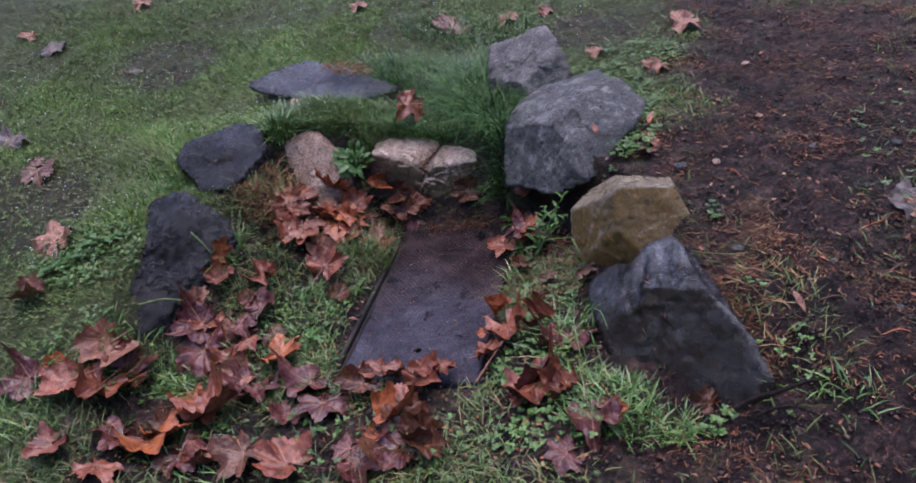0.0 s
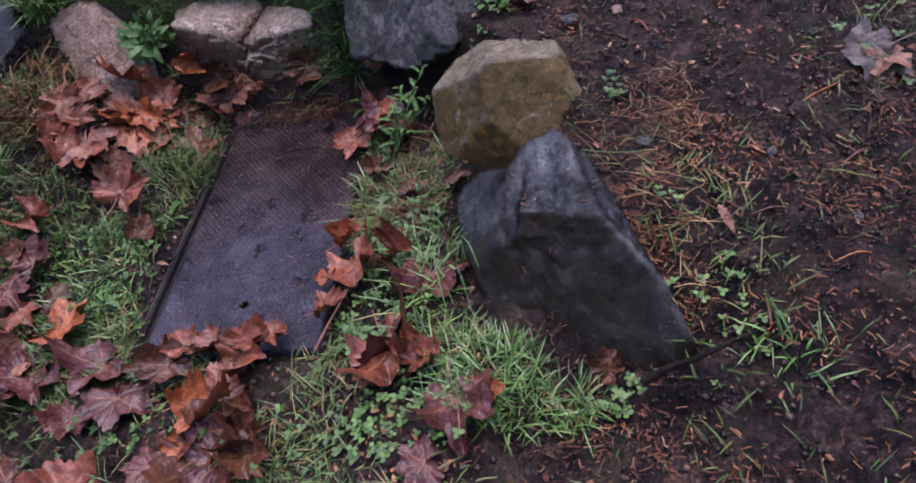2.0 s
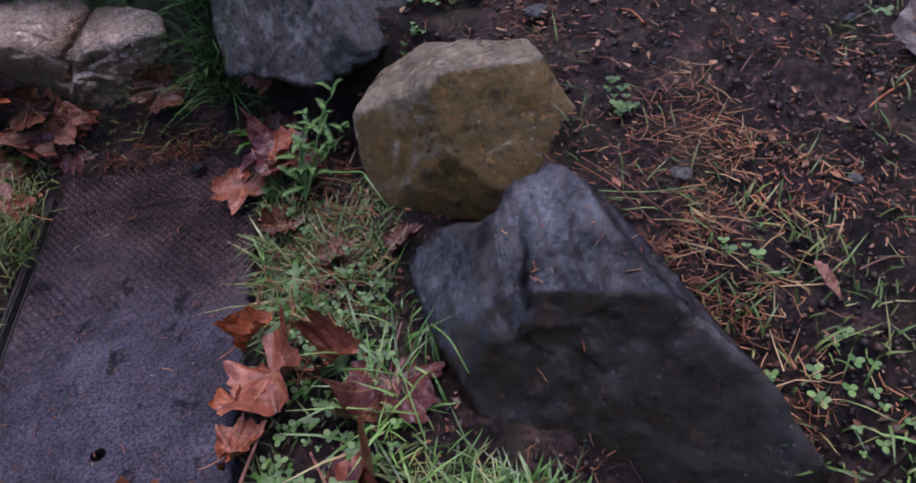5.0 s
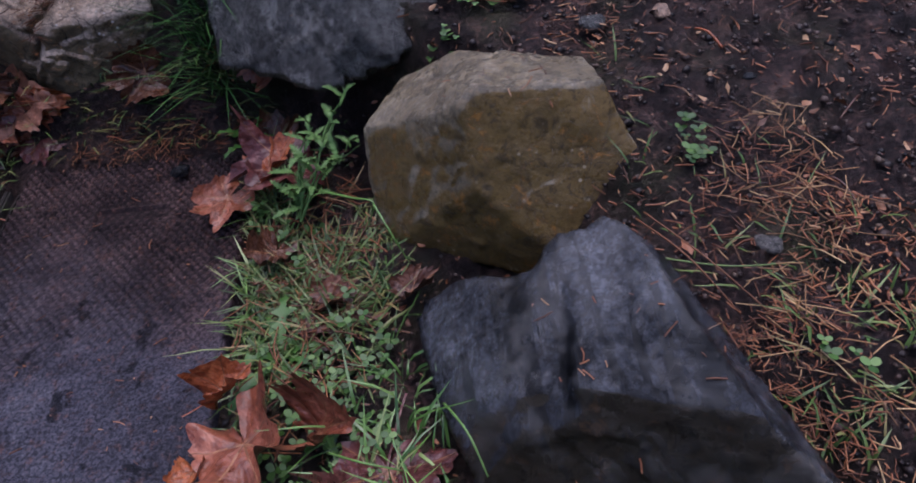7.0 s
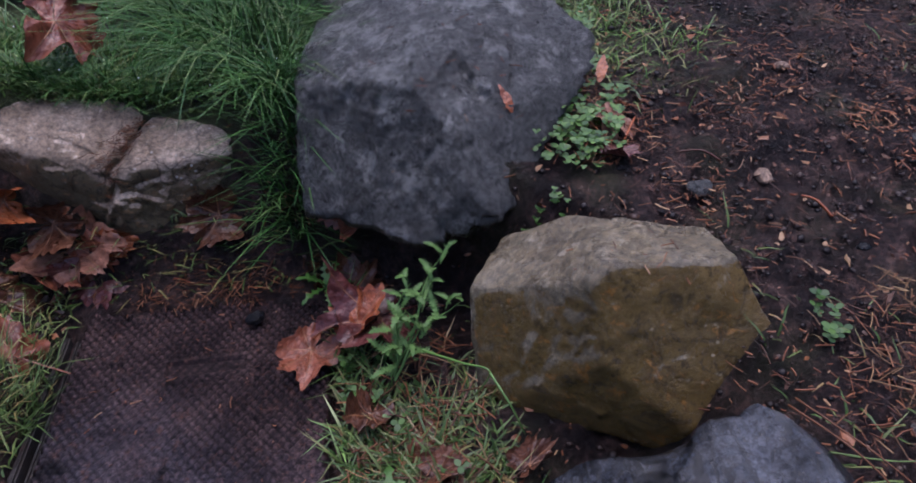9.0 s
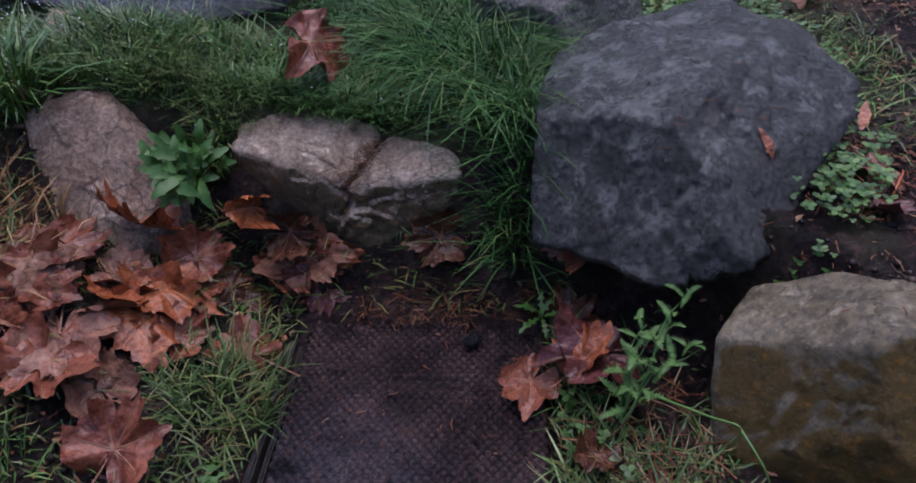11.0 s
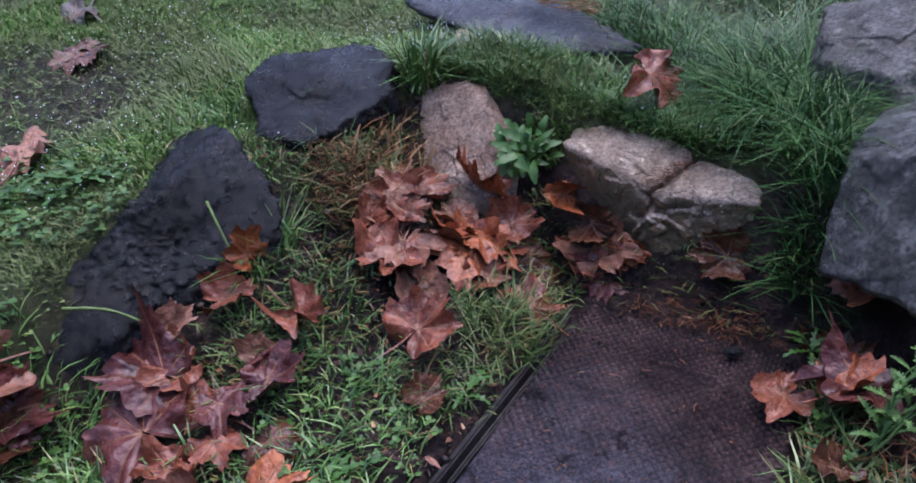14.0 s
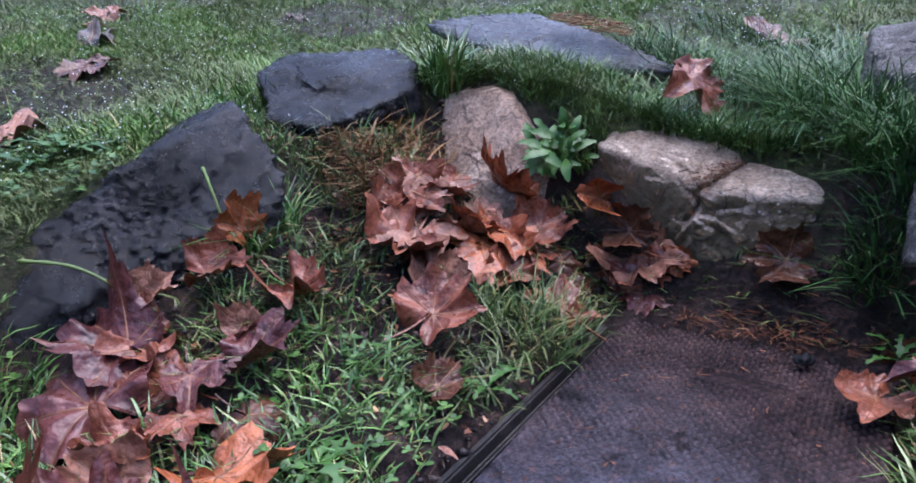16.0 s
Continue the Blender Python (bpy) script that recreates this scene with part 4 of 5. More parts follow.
def scatter(n, x0, x1, y0, y1, density):
    x, y = rng.uniform(x0, x1, n), rng.uniform(y0, y1, n)
    keep = rng.uniform(0, 1, n) < density(x, y)
    x, y = x[keep], y[keep]
    ok = clear_of_rocks(x, y, ground(x, y) + 0.005, 1.0) & ~((x > -0.86) & (x < -0.58) & (y > 0.0) & (y < 0.32) & (rng.uniform(0, 1, len(x)) < 0.4))
    off_lid = ~((np.abs(x - 0.005) < 0.218) & (y > -0.02) & (y < 0.77))
    return x[ok & off_lid], y[ok & off_lid]


def clump(n, cx, cy, rx, ry):
    a, r = rng.uniform(0, 2 * np.pi, n), np.sqrt(rng.uniform(0, 1, n))
    return cx + rx * r * np.cos(a), cy + ry * r * np.sin(a)


def build_grass():
    x, y = scatter(420000, -3.4, 1.0, -0.8, 3.6, lambda x, y: turf(x, y) * fade_out(x, y) * np.clip(0.62 + 0.75 * waves(x, y, 5, 41), 0.06, 1))
    h = rng.uniform(0.010, 0.034, len(x)) * (1 + 0.5 * waves(x, y, 5, 42)) * (1 - 0.6 * np.exp(-((x + 0.8) ** 2 + (y - 0.08) ** 2) / 0.03))
    strands("lawn_grass", x, y, h, rng.uniform(0.0013, 0.003, len(x)), rng.uniform(0.3, 1.9, len(x)), rng.uniform(0.1, 0.75, len(x)), LAWN, "short wet lawn grass on the bank")
    x, y = scatter(130000, -2.0, -0.5, 0.1, 1.9, lambda x, y: turf(x, y) * np.clip(0.75 + 0.9 * waves(x, y, 5, 41), 0.08, 1))
    strands("lawn_grass", x, y, rng.uniform(0.010, 0.03, len(x)), rng.uniform(0.0016, 0.003, len(x)), rng.uniform(0.3, 1.7, len(x)), rng.uniform(0.1, 0.7, len(x)), LAWN, "short wet lawn grass beside the black rocks")
    x, y = scatter(52000, -0.95, 0.55, -0.5, 0.85, lambda x, y: (1 - turf(x, y)) * (x < 0.45 + 0.2 * (y < 0)) * np.clip(0.22 + 0.75 * waves(x, y, 13, 43), 0.03, 1))
    h = rng.uniform(0.012, 0.05, len(x))
    strands("hollow_grass", x, y, h, rng.uniform(0.002, 0.004, len(x)), rng.uniform(0.5, 1.6, len(x)), rng.uniform(0.2, 0.7, len(x)), STRAW, "thin yellow-green grass between the fallen leaves")
    x, y = scatter(9000, 0.7, 2.2, -0.6, 2.3, lambda x, y: (1 - turf(x, y)) * np.clip(waves(x, y, 6, 44) - 0.15, 0, 0.6))
    strands("path_grass", x, y, rng.uniform(0.012, 0.04, len(x)), rng.uniform(0.0018, 0.0032, len(x)), rng.uniform(0.6, 1.6, len(x)), rng.uniform(0.2, 0.7, len(x)), STRAW, "sparse trodden grass on the path")
    x, y = scatter(2500, 0.8, 2.4, 1.6, 3.2, lambda x, y: turf(x, y))
    strands("lawn_grass", x, y, rng.uniform(0.03, 0.07, len(x)), 0.005 + 0 * x, rng.uniform(0.4, 1.2, len(x)), rng.uniform(0.1, 0.5, len(x)), LAWN, "short grass beyond the muddy path")
    tufts = [("grass_tuft", FRESH, 600, -0.348, 0.06, 0.14, 0.14, 0.045), ("grass_tuft", FRESH, 400, -0.787, -0.007, 0.12, 0.1, 0.06), ("grass_tuft", LAWN, 700, 1.708, 1.167, 0.3, 0.6, 0.04),
              ("grass_tuft", FRESH, 320, -0.354, 0.184, 0.12, 0.16, 0.04), ("grass_tuft", FRESH, 240, -0.556, 0.352, 0.12, 0.1, 0.05), ("grass_tuft", FRESH, 140, -0.645, 0.397, 0.03, 0.06, 0.11),
              ("grass_tuft", STRAW, 260, -0.246, 0.589, 0.05, 0.10, 0.06), ("grass_tuft", FRESH, 120, 0.253, 0.489, 0.05, 0.13, 0.055), ("grass_tuft", STRAW, 260, 0.345, 0.355, 0.09, 0.12, 0.06),
              ("grass_tuft", STRAW, 200, 0.229, 0.628, 0.03, 0.1, 0.06), ("grass_tuft", FRESH, 80, 0.414, 0.203, 0.06, 0.1, 0.07), ("grass_tuft", FRESH, 900, -0.251, 1.053, 0.34, 0.08, 0.06),
              ("grass_tuft", LAWN, 1600, -1.101, 0.857, 0.2, 0.2, 0.06), ("grass_tuft", FRESH, 900, -0.54, 1.038, 0.16, 0.06, 0.06), ("grass_tuft", LAWN, 900, -1.067, 0.45, 0.12, 0.2, 0.055)]
    tufts += [("grass_tuft", GRASS, 1200, -0.098, 1.759, 0.3, 0.15, 0.07), ("tall_grass", GRASS, 3600, 0.065, 1.227, 0.14, 0.20, 0.17), ("tall_grass", GRASS, 1500, -0.219, 1.342, 0.22, 0.14, 0.11),
              ("tall_grass", GRASS, 260, 0.155, 0.86, 0.05, 0.05, 0.12), ("tall_grass", FRESH, 190, -0.629, 0.879, 0.04, 0.03, 0.15), ("tall_grass", FRESH, 150, -0.674, 0.922, 0.06, 0.04, 0.12),
              ("dead_grass", DRY, 190, -0.599, 0.67, 0.09, 0.12, 0.085), ("grass_tuft", FRESH, 60, -0.64, 0.72, 0.05, 0.06, 0.09), ("grass_tuft", LAWN, 500, -0.63, 0.93, 0.07, 0.05, 0.05),
              ("grass_tuft", FRESH, 300, -0.6, 0.96, 0.1, 0.04, 0.055), ("grass_tuft", FRESH, 160, -0.945, 0.565, 0.06, 0.05, 0.07), ("grass_tuft", FRESH, 130, -0.752, 0.525, 0.08, 0.03, 0.06),
              ("grass_tuft", FRESH, 420, 0.60, -0.165, 0.15, 0.05, 0.06), ("grass_tuft", FRESH, 420, 0.56, -0.10, 0.09, 0.07, 0.055), ("tall_grass", GRASS, 800, 0.14, 1.0, 0.06, 0.10, 0.13)]
    tufts += [("tall_grass", GRASS, 240, 0.17, 0.88, 0.03, 0.06, 0.10), ("grass_tuft", LAWN, 1100, -0.5, 0.985, 0.13, 0.06, 0.045), ("grass_tuft", LAWN, 500, -0.66, 0.93, 0.08, 0.05, 0.05),
              ("grass_tuft", FRESH, 500, -0.5, 1.085, 0.16, 0.025, 0.06), ("grass_tuft", FRESH, 160, -0.41, 1.16, 0.03, 0.06, 0.06), ("dead_grass", DRY, 120, -0.66, 0.72, 0.09, 0.10, 0.07),
              ("grass_tuft", LAWN, 2600, -0.15, 1.03, 0.3, 0.09, 0.04), ("grass_tuft", FRESH, 1500, -0.16, 0.985, 0.2, 0.028, 0.05), ("grass_tuft", GRASS, 700, -0.1, 0.99, 0.16, 0.03, 0.07),
              ("grass_tuft", FRESH, 800, -0.48, 0.95, 0.12, 0.03, 0.045), ("grass_tuft", LAWN, 700, -0.33, 0.93, 0.05, 0.06, 0.045), ("grass_tuft", GRASS, 500, -0.12, 1.03, 0.24, 0.08, 0.075),
              ("grass_tuft", GRASS, 300, -0.2, 1.06, 0.22, 0.08, 0.09), ("grass_tuft", LAWN, 400, -0.42, 1.06, 0.14, 0.07, 0.05), ("grass_tuft", STRAW, 380, -0.28, 0.551, 0.08, 0.07, 0.08)]
    tufts += [("grass_tuft", LAWN, 260, -0.599, -0.028, 0.10, 0.06, 0.06), ("grass_tuft", LAWN, 100, 0.438, 0.085, 0.07, 0.14, 0.10), ("grass_tuft", LAWN, 180, -0.385, 0.257, 0.12, 0.10, 0.06),
              ("grass_tuft", STRAW, 420, -0.626, 0.6, 0.08, 0.11, 0.08), ("grass_tuft", LAWN, 200, -0.705, -0.01, 0.08, 0.05, 0.05), ("grass_tuft", LAWN, 220, -0.946, -0.271, 0.14, 0.08, 0.07),
              ("grass_tuft", STRAW, 110, 0.265, 0.43, 0.05, 0.16, 0.07), ("grass_tuft", LAWN, 300, -0.188, -0.275, 0.5, 0.12, 0.05), ("grass_tuft", LAWN, 60, 1.031, -0.143, 0.07, 0.05, 0.05),
              ("grass_tuft", STRAW, 200, 0.925, 0.015, 0.12, 0.2, 0.05), ("grass_tuft", STRAW, 220, 1.348, 0.322, 0.25, 0.25, 0.05), ("grass_tuft", STRAW, 160, 0.756, 0.99, 0.1, 0.2, 0.06),
              ("grass_tuft", LAWN, 260, -0.484, 0.238, 0.14, 0.3, 0.05), ("grass_tuft", LAWN, 240, -0.96, 0.716, 0.12, 0.1, 0.10), ("grass_tuft", STRAW, 300, 1.043, -0.404, 0.5, 0.2, 0.05)]
    for name, material, n, cx, cy, rx, ry, tall in tufts:
        material = FRESH if material is LAWN and cy < 0.3 else material
        fine = (1.35 if material is FRESH else 0.65) if name == "tall_grass" else 1.1 if name == "dead_grass" else 0.95 if cx > 0.2 and cy < 0.7 else 0.9 if cy < 0.5 and cx < 0.5 else 0.7
        x, y = clump(n, cx, cy, rx, ry)
        ok = clear_of_rocks(x, y, ground(x, y) + 0.005, 0.97) & ~((np.abs(x - 0.008) < 0.21) & (y > -0.01) & (y < 0.76))
        x, y = x[ok], y[ok]
        h = tall * rng.uniform(0.35, 1.15, len(x))
        out = np.arctan2(y - cy, x - cx) + rng.normal(0, 1.4, len(x))
        strands(name, x, y, h, fine * rng.uniform(0.0022, 0.0048, len(x)), rng.uniform(0.2, 1.3, len(x)) * (0.75 if name == "tall_grass" and material is FRESH else 1.35 if name == "tall_grass" else 1.0), rng.uniform(0.1, 0.75, len(x)) * (1.3 if name == "tall_grass" and material is FRESH else 1.15 if name == "tall_grass" else 1.0), material,
                "tall lush green grass clump" if name == "tall_grass" else "reddish-brown dead grass heaped below the tan rock" if name == "dead_grass" else "wet tuft of grass among fallen leaves", away=out)


build_grass()


def litter(name, x, y, length, thick, material, label, lift=0.006, category="needles"):
    """Dead needles and stalks lying about, as thin three-sided sticks."""
    n = len(x)
    a, up = rng.uniform(0, np.pi, n), rng.normal(0, 0.14, n)
    z = ground(x, y) + lift + rng.uniform(0, 0.01, n)
    bend = rng.normal(0, 0.22, n)
    rows = []
    for s in (-0.5, 0.0, 0.5):
        px = x + np.cos(a) * length * s - np.sin(a) * length * bend * (0.25 - s * s)
        py = y + np.sin(a) * length * s + np.cos(a) * length * bend * (0.25 - s * s)
        pz = z + length * s * up
        for k in range(3):
            ang = 2.1 * k
            rows.append(np.stack([px - np.sin(a) * thick * np.cos(ang), py + np.cos(a) * thick * np.cos(ang), pz + thick * np.sin(ang)], 1))
    verts = np.stack(rows, 1).reshape(-1, 3)
    o = np.arange(n)[:, None] * 9
    quads = np.concatenate([o + np.array((r + k, r + (k + 1) % 3, r + 3 + (k + 1) % 3, r + 3 + k)) for r in (0, 3) for k in range(3)])
    tagged(new(name, mesh_from(name, verts, quads.tolist(), material)), label, category, kind="stuff")


def build_litter():
    def bare(x, y):
        return (1 - turf(x, y)) * np.clip(0.25 + 0.7 * waves(x, y, 9, 51), 0.05, 1) * fade_out(x, y)
    x, y = scatter(66000, -1.2, 2.6, -1.2, 3.0, bare)
    litter("dead_needles", x, y, 0.004 + 0.024 * rng.uniform(0, 1, len(x)) ** 2, rng.uniform(0.0005, 0.0011, len(x)), NEEDLE, "brown dead needles and stalks on wet soil")
    x, y = clump(1500, 0.873, 0.176, 0.10, 0.27)
    keep = rng.uniform(0, 1, len(x)) < 0.45 + 0.8 * waves(x, y, 24, 53)
    x, y = x[keep], y[keep]
    x2, y2 = clump(300, 0.621, 0.756, 0.12, 0.08)
    x3, y3 = clump(260, 0.023, 0.768, 0.19, 0.045)
    x4, y4 = clump(300, -0.609, 0.614, 0.10, 0.10)
    x, y = np.concatenate([x, x2, x3, x4]), np.concatenate([y, y2, y3, y4])
    ok = clear_of_rocks(x, y, ground(x, y) + 0.01)
    x, y = x[ok], y[ok]
    litter("dead_needles", x, y, 0.006 + 0.032 * rng.uniform(0, 1, len(x)) ** 2.5, rng.uniform(0.0003, 0.0010, len(x)), EMBER, "tangled mat of reddish dead needles", 0.008)
    x, y = scatter(62000, 0.6, 2.3, -0.8, 2.2, lambda x, y: (1 - turf(x, y)) * np.clip(0.12 + 0.85 * waves(x, y, 15, 54), 0.03, 1))
    litter("dead_needles", x, y, 0.004 + 0.018 * rng.uniform(0, 1, len(x)) ** 2, rng.uniform(0.0005, 0.0015, len(x)), EMBER, "reddish needle shreds in drifts on the path", 0.005)
    x, y = clump(240, -0.599, 0.614, 0.11, 0.11)
    ok = clear_of_rocks(x, y, ground(x, y) + 0.01)
    x, y = x[ok], y[ok]
    litter("dead_needles", x, y, 0.01 + 0.05 * rng.uniform(0, 1, len(x)), rng.uniform(0.0005, 0.001, len(x)), EMBER, "reddish dead grass heaped below the tan rock", 0.012)
    x, y = clump(260, 0.321, 0.4, 0.10, 0.24)
    ok = clear_of_rocks(x, y, ground(x, y) + 0.01) & (x > 0.18)
    x, y = x[ok], y[ok]
    litter("dead_needles", x, y, 0.01 + 0.05 * rng.uniform(0, 1, len(x)), rng.uniform(0.0006, 0.0014, len(x)), EMBER, "dead stalks tangled in the weeds by the lid", 0.018)
    x, y = clump(260, -0.47, 1.24, 0.10, 0.05)
    litter("dead_needles", x, y, rng.uniform(0.01, 0.04, len(x)), 0.0011 + 0 * x, DRY, "dead straw lying on the flat slab", 0.062)
    x, y = clump(190, 0.90, 0.2, 0.09, 0.26)
    ok = clear_of_rocks(x, y, ground(x, y) + 0.01)
    x, y = x[ok], y[ok]
    litter("dead_needles", x, y, 0.012 + 0.045 * rng.uniform(0, 1, len(x)) ** 2, rng.uniform(0.0005, 0.0009, len(x)), DRY, "pale straw tangled beside the wedge rock", 0.012)
    x, y = clump(260, -0.62, 0.66, 0.12, 0.13)
    ok = clear_of_rocks(x, y, ground(x, y) + 0.01)
    x, y = x[ok], y[ok]
    litter("dead_needles", x, y, 0.015 + 0.05 * rng.uniform(0, 1, len(x)), rng.uniform(0.0006, 0.0012, len(x)), DRY, "pale straw heaped between the black and tan rocks", 0.015)
    x, y = rng.uniform(-0.175, 0.195, 120), 0.74 * rng.uniform(0, 1, 120) ** 0.8
    litter("dead_needles", x, y, 0.003 + 0.02 * rng.uniform(0, 1, 120) ** 3, rng.uniform(0.0006, 0.0012, 120), EMBER, "needle bits scattered on the lid", 0.004)
    x, y = scatter(60000, -1.2, 2.6, -1.2, 3.0, lambda x, y: (1 - turf(x, y)) * fade_out(x, y))
    near_x, near_y = scatter(13000, 0.6, 1.7, -0.3, 1.5, lambda x, y: (1 - turf(x, y)) * np.clip(0.6 + 0.5 * waves(x, y, 7, 52), 0.1, 1))
    big = np.concatenate([np.zeros(len(x)), np.ones(len(near_x))])
    x, y = np.concatenate([x, near_x]), np.concatenate([y, near_y])
    oct_v = np.array([(1, 0, 0), (-1, 0, 0), (0, 1, 0), (0, -1, 0), (0, 0, 1), (0, 0, -1)], float)
    oct_f = np.array([(0, 2, 4), (2, 1, 4), (1, 3, 4), (3, 0, 4), (2, 0, 5), (1, 2, 5), (3, 1, 5), (0, 3, 5)])
    n = len(x)
    r = np.where(big > 0, rng.uniform(0.0015, 0.005, n), 0.001 + 0.008 * rng.uniform(0, 1, n) ** 4)
    pts = oct_v[None] * (1, 1, 0.6) * (r[:, None] * rng.uniform(0.6, 1.4, (n, 6)))[:, :, None]
    ang = rng.uniform(0, 6.3, n)
    c, s = np.cos(ang)[:, None], np.sin(ang)[:, None]
    pts = np.stack([pts[..., 0] * c - pts[..., 1] * s, pts[..., 0] * s + pts[..., 1] * c, pts[..., 2]], -1)
    pts += np.stack([x, y, ground(x, y) + 0.003], 1)[:, None]
    faces = (np.arange(n)[:, None, None] * 6 + oct_f[None]).reshape(-1, 3)
    tagged(new("soil_crumbs", mesh_from("soil_crumbs", pts.reshape(-1, 3), faces.tolist(), CRUMB)), "crumbs of wet dark soil and grit", "soil", kind="stuff")


build_litter()


def rock_top(k, x, y):
    """Height of the k-th rock's upper faces over a place."""
    c, n, far = ROCKS[k]
    up = n[:, 2] > 0.15
    rise = (far[up] - (x[:, None] - c[0]) * n[up, 0] - (y[:, None] - c[1]) * n[up, 1]) / n[up, 2]
    return c[2] + rise.min(1)


def rock_bits():
    x = np.concatenate([-0.102 + 0.46 * (u := rng.uniform(-0.03, 0.07, 150)) + rng.normal(0, 0.011, 150), rng.uniform(0.60, 0.78, 26), rng.uniform(0.53, 0.68, 16), rng.uniform(0.3, 0.52, 24)])
    y = np.concatenate([0.86 + u, rng.uniform(0.05, 0.25, 26), rng.uniform(0.44, 0.55, 16), rng.uniform(0.70, 0.93, 24)])
    k = np.repeat([3, 0, 1, 2], [150, 26, 16, 24])
    top = np.concatenate([rock_top(r, x[k == r], y[k == r]) for r in (3, 0, 1, 2)])
    sink = np.where(k == 3, -0.003, 0.001)
    litter("dead_needles", x, y, 0.004 + 0.02 * rng.uniform(0, 1, len(x)) ** 2, rng.uniform(0.0004, 0.001, len(x)), EMBER, "reddish debris caught on the rocks", top + sink - ground(x, y))


rock_bits()


def soil_drift():
    """Wet soil washed over the far end of the lid."""
    xs, ys = np.arange(-0.216, 0.2241, 0.004), np.arange(0.59, 0.83, 0.004)
    gx, gy = np.meshgrid(xs, ys)
    edge = gy + 0.03 * waves(gx, gy, 24, 95) + 0.012 * waves(gx, gy, 70, 96)
    z = -0.012 + 0.034 * ease(0.685, 0.80, edge) + 0.0035 * waves(gx, gy, 110, 97) * ease(0.63, 0.73, gy)
    n = len(xs)
    faces = [(a * n + b, a * n + b + 1, a * n + n + b + 1, a * n + n + b) for a in range(len(ys) - 1) for b in range(n - 1)]
    me = mesh_from("soil_drift", np.stack([gx, gy, z], -1).reshape(-1, 3), faces, SOIL)
    tagged(new("soil_drift", me), "dark wet soil washed over the far end of the lid", "soil", kind="stuff")
    x, y = clump(420, 0.0, 0.78, 0.2, 0.05)
    litter("dead_needles", x, y, 0.004 + 0.035 * rng.uniform(0, 1, len(x)) ** 3, rng.uniform(0.0004, 0.0011, len(x)), EMBER, "dead needles on the soil beyond the lid", 0.016 - ground(x, y) * 0.5)


soil_drift()


def scraps(n, x0, x1, y0, y1, material, label):
    """Torn bits of leaf and bark trodden into the mud."""
    x, y = scatter(n, x0, x1, y0, y1, lambda x, y: (1 - turf(x, y)) * np.clip(0.4 + 0.6 * waves(x, y, 8, 71), 0.08, 1) * fade_out(x, y))
    n = len(x)
    size, a = 0.0022 + 0.0095 * rng.uniform(0, 1, n) ** 2.5, rng.uniform(0, 6.3, n)
    slim = rng.uniform(0.15, 0.6, n)
    z = ground(x, y) + 0.006 + rng.uniform(0, 0.006, n)
    cols = []
    for k in range(6):
        t = a + k * 1.047
        r = size * rng.uniform(0.35, 1.15, n)
        u, v = r * np.cos(t - a), slim * r * np.sin(t - a)
        cols.append(np.stack([x + u * np.cos(a) - v * np.sin(a), y + u * np.sin(a) + v * np.cos(a), z + r * rng.normal(0, 0.3, n)], 1))
    verts = np.stack(cols, 1).reshape(-1, 3)
    tri = np.array([(0, 1, 2), (0, 2, 3), (0, 3, 4), (0, 4, 5)])
    faces = (np.arange(n)[:, None, None] * 6 + tri[None]).reshape(-1, 3)
    tagged(new("leaf_scraps", mesh_from("leaf_scraps", verts, faces.tolist(), material)), label, "leaf litter", kind="stuff")


scraps(14000, -1.0, 2.4, -1.0, 2.6, NEEDLE, "torn brown leaf scraps trodden into the mud")
scraps(9000, 0.6, 2.4, -1.0, 2.6, EMBER, "reddish shreds of bark and leaf on the path")
scraps(5000, -0.8, 0.5, -0.6, 0.85, CRUMB, "rotting dark leaf scraps under the leaves")
scraps(6000, -0.8, 0.55, -0.6, 0.85, EMBER, "reddish leaf scraps between the fallen leaves")


def leaflets(name, x, y, height, size, material, label):
    """Small round clover and creeping-weed leaflets, in threes on their stalks."""
    n = len(x)
    ring = 7
    z = ground(x, y) + height
    rows, faces, count = [], [], 0
    for j in range(3):
        a = rng.uniform(0, 0.5, n) + 2.1 * j
        tilt = rng.uniform(-0.1, 0.5, n)
        ex, ey = np.cos(a), np.sin(a)
        cx, cy, cz = x + ex * size * 0.62, y + ey * size * 0.62, z + size * 0.4 * np.sin(tilt)
        cols = []
        for k in range(ring):
            t = 2 * np.pi * k / ring
            u, v = np.cos(t) * size * 0.62, np.sin(t) * size * 0.5
            cols.append(np.stack([cx + ex * u * np.cos(tilt) - ey * v, cy + ey * u * np.cos(tilt) + ex * v, cz + u * np.sin(tilt) + 0.12 * np.abs(v)], 1))
        rows.append(np.stack(cols, 1))
    verts = np.stack(rows, 1).reshape(-1, 3)
    faces = (np.arange(3 * n)[:, None] * ring + np.arange(ring)[None]).tolist()
    tagged(new(name, mesh_from(name, verts, faces, material)), label, "weeds", kind="stuff")


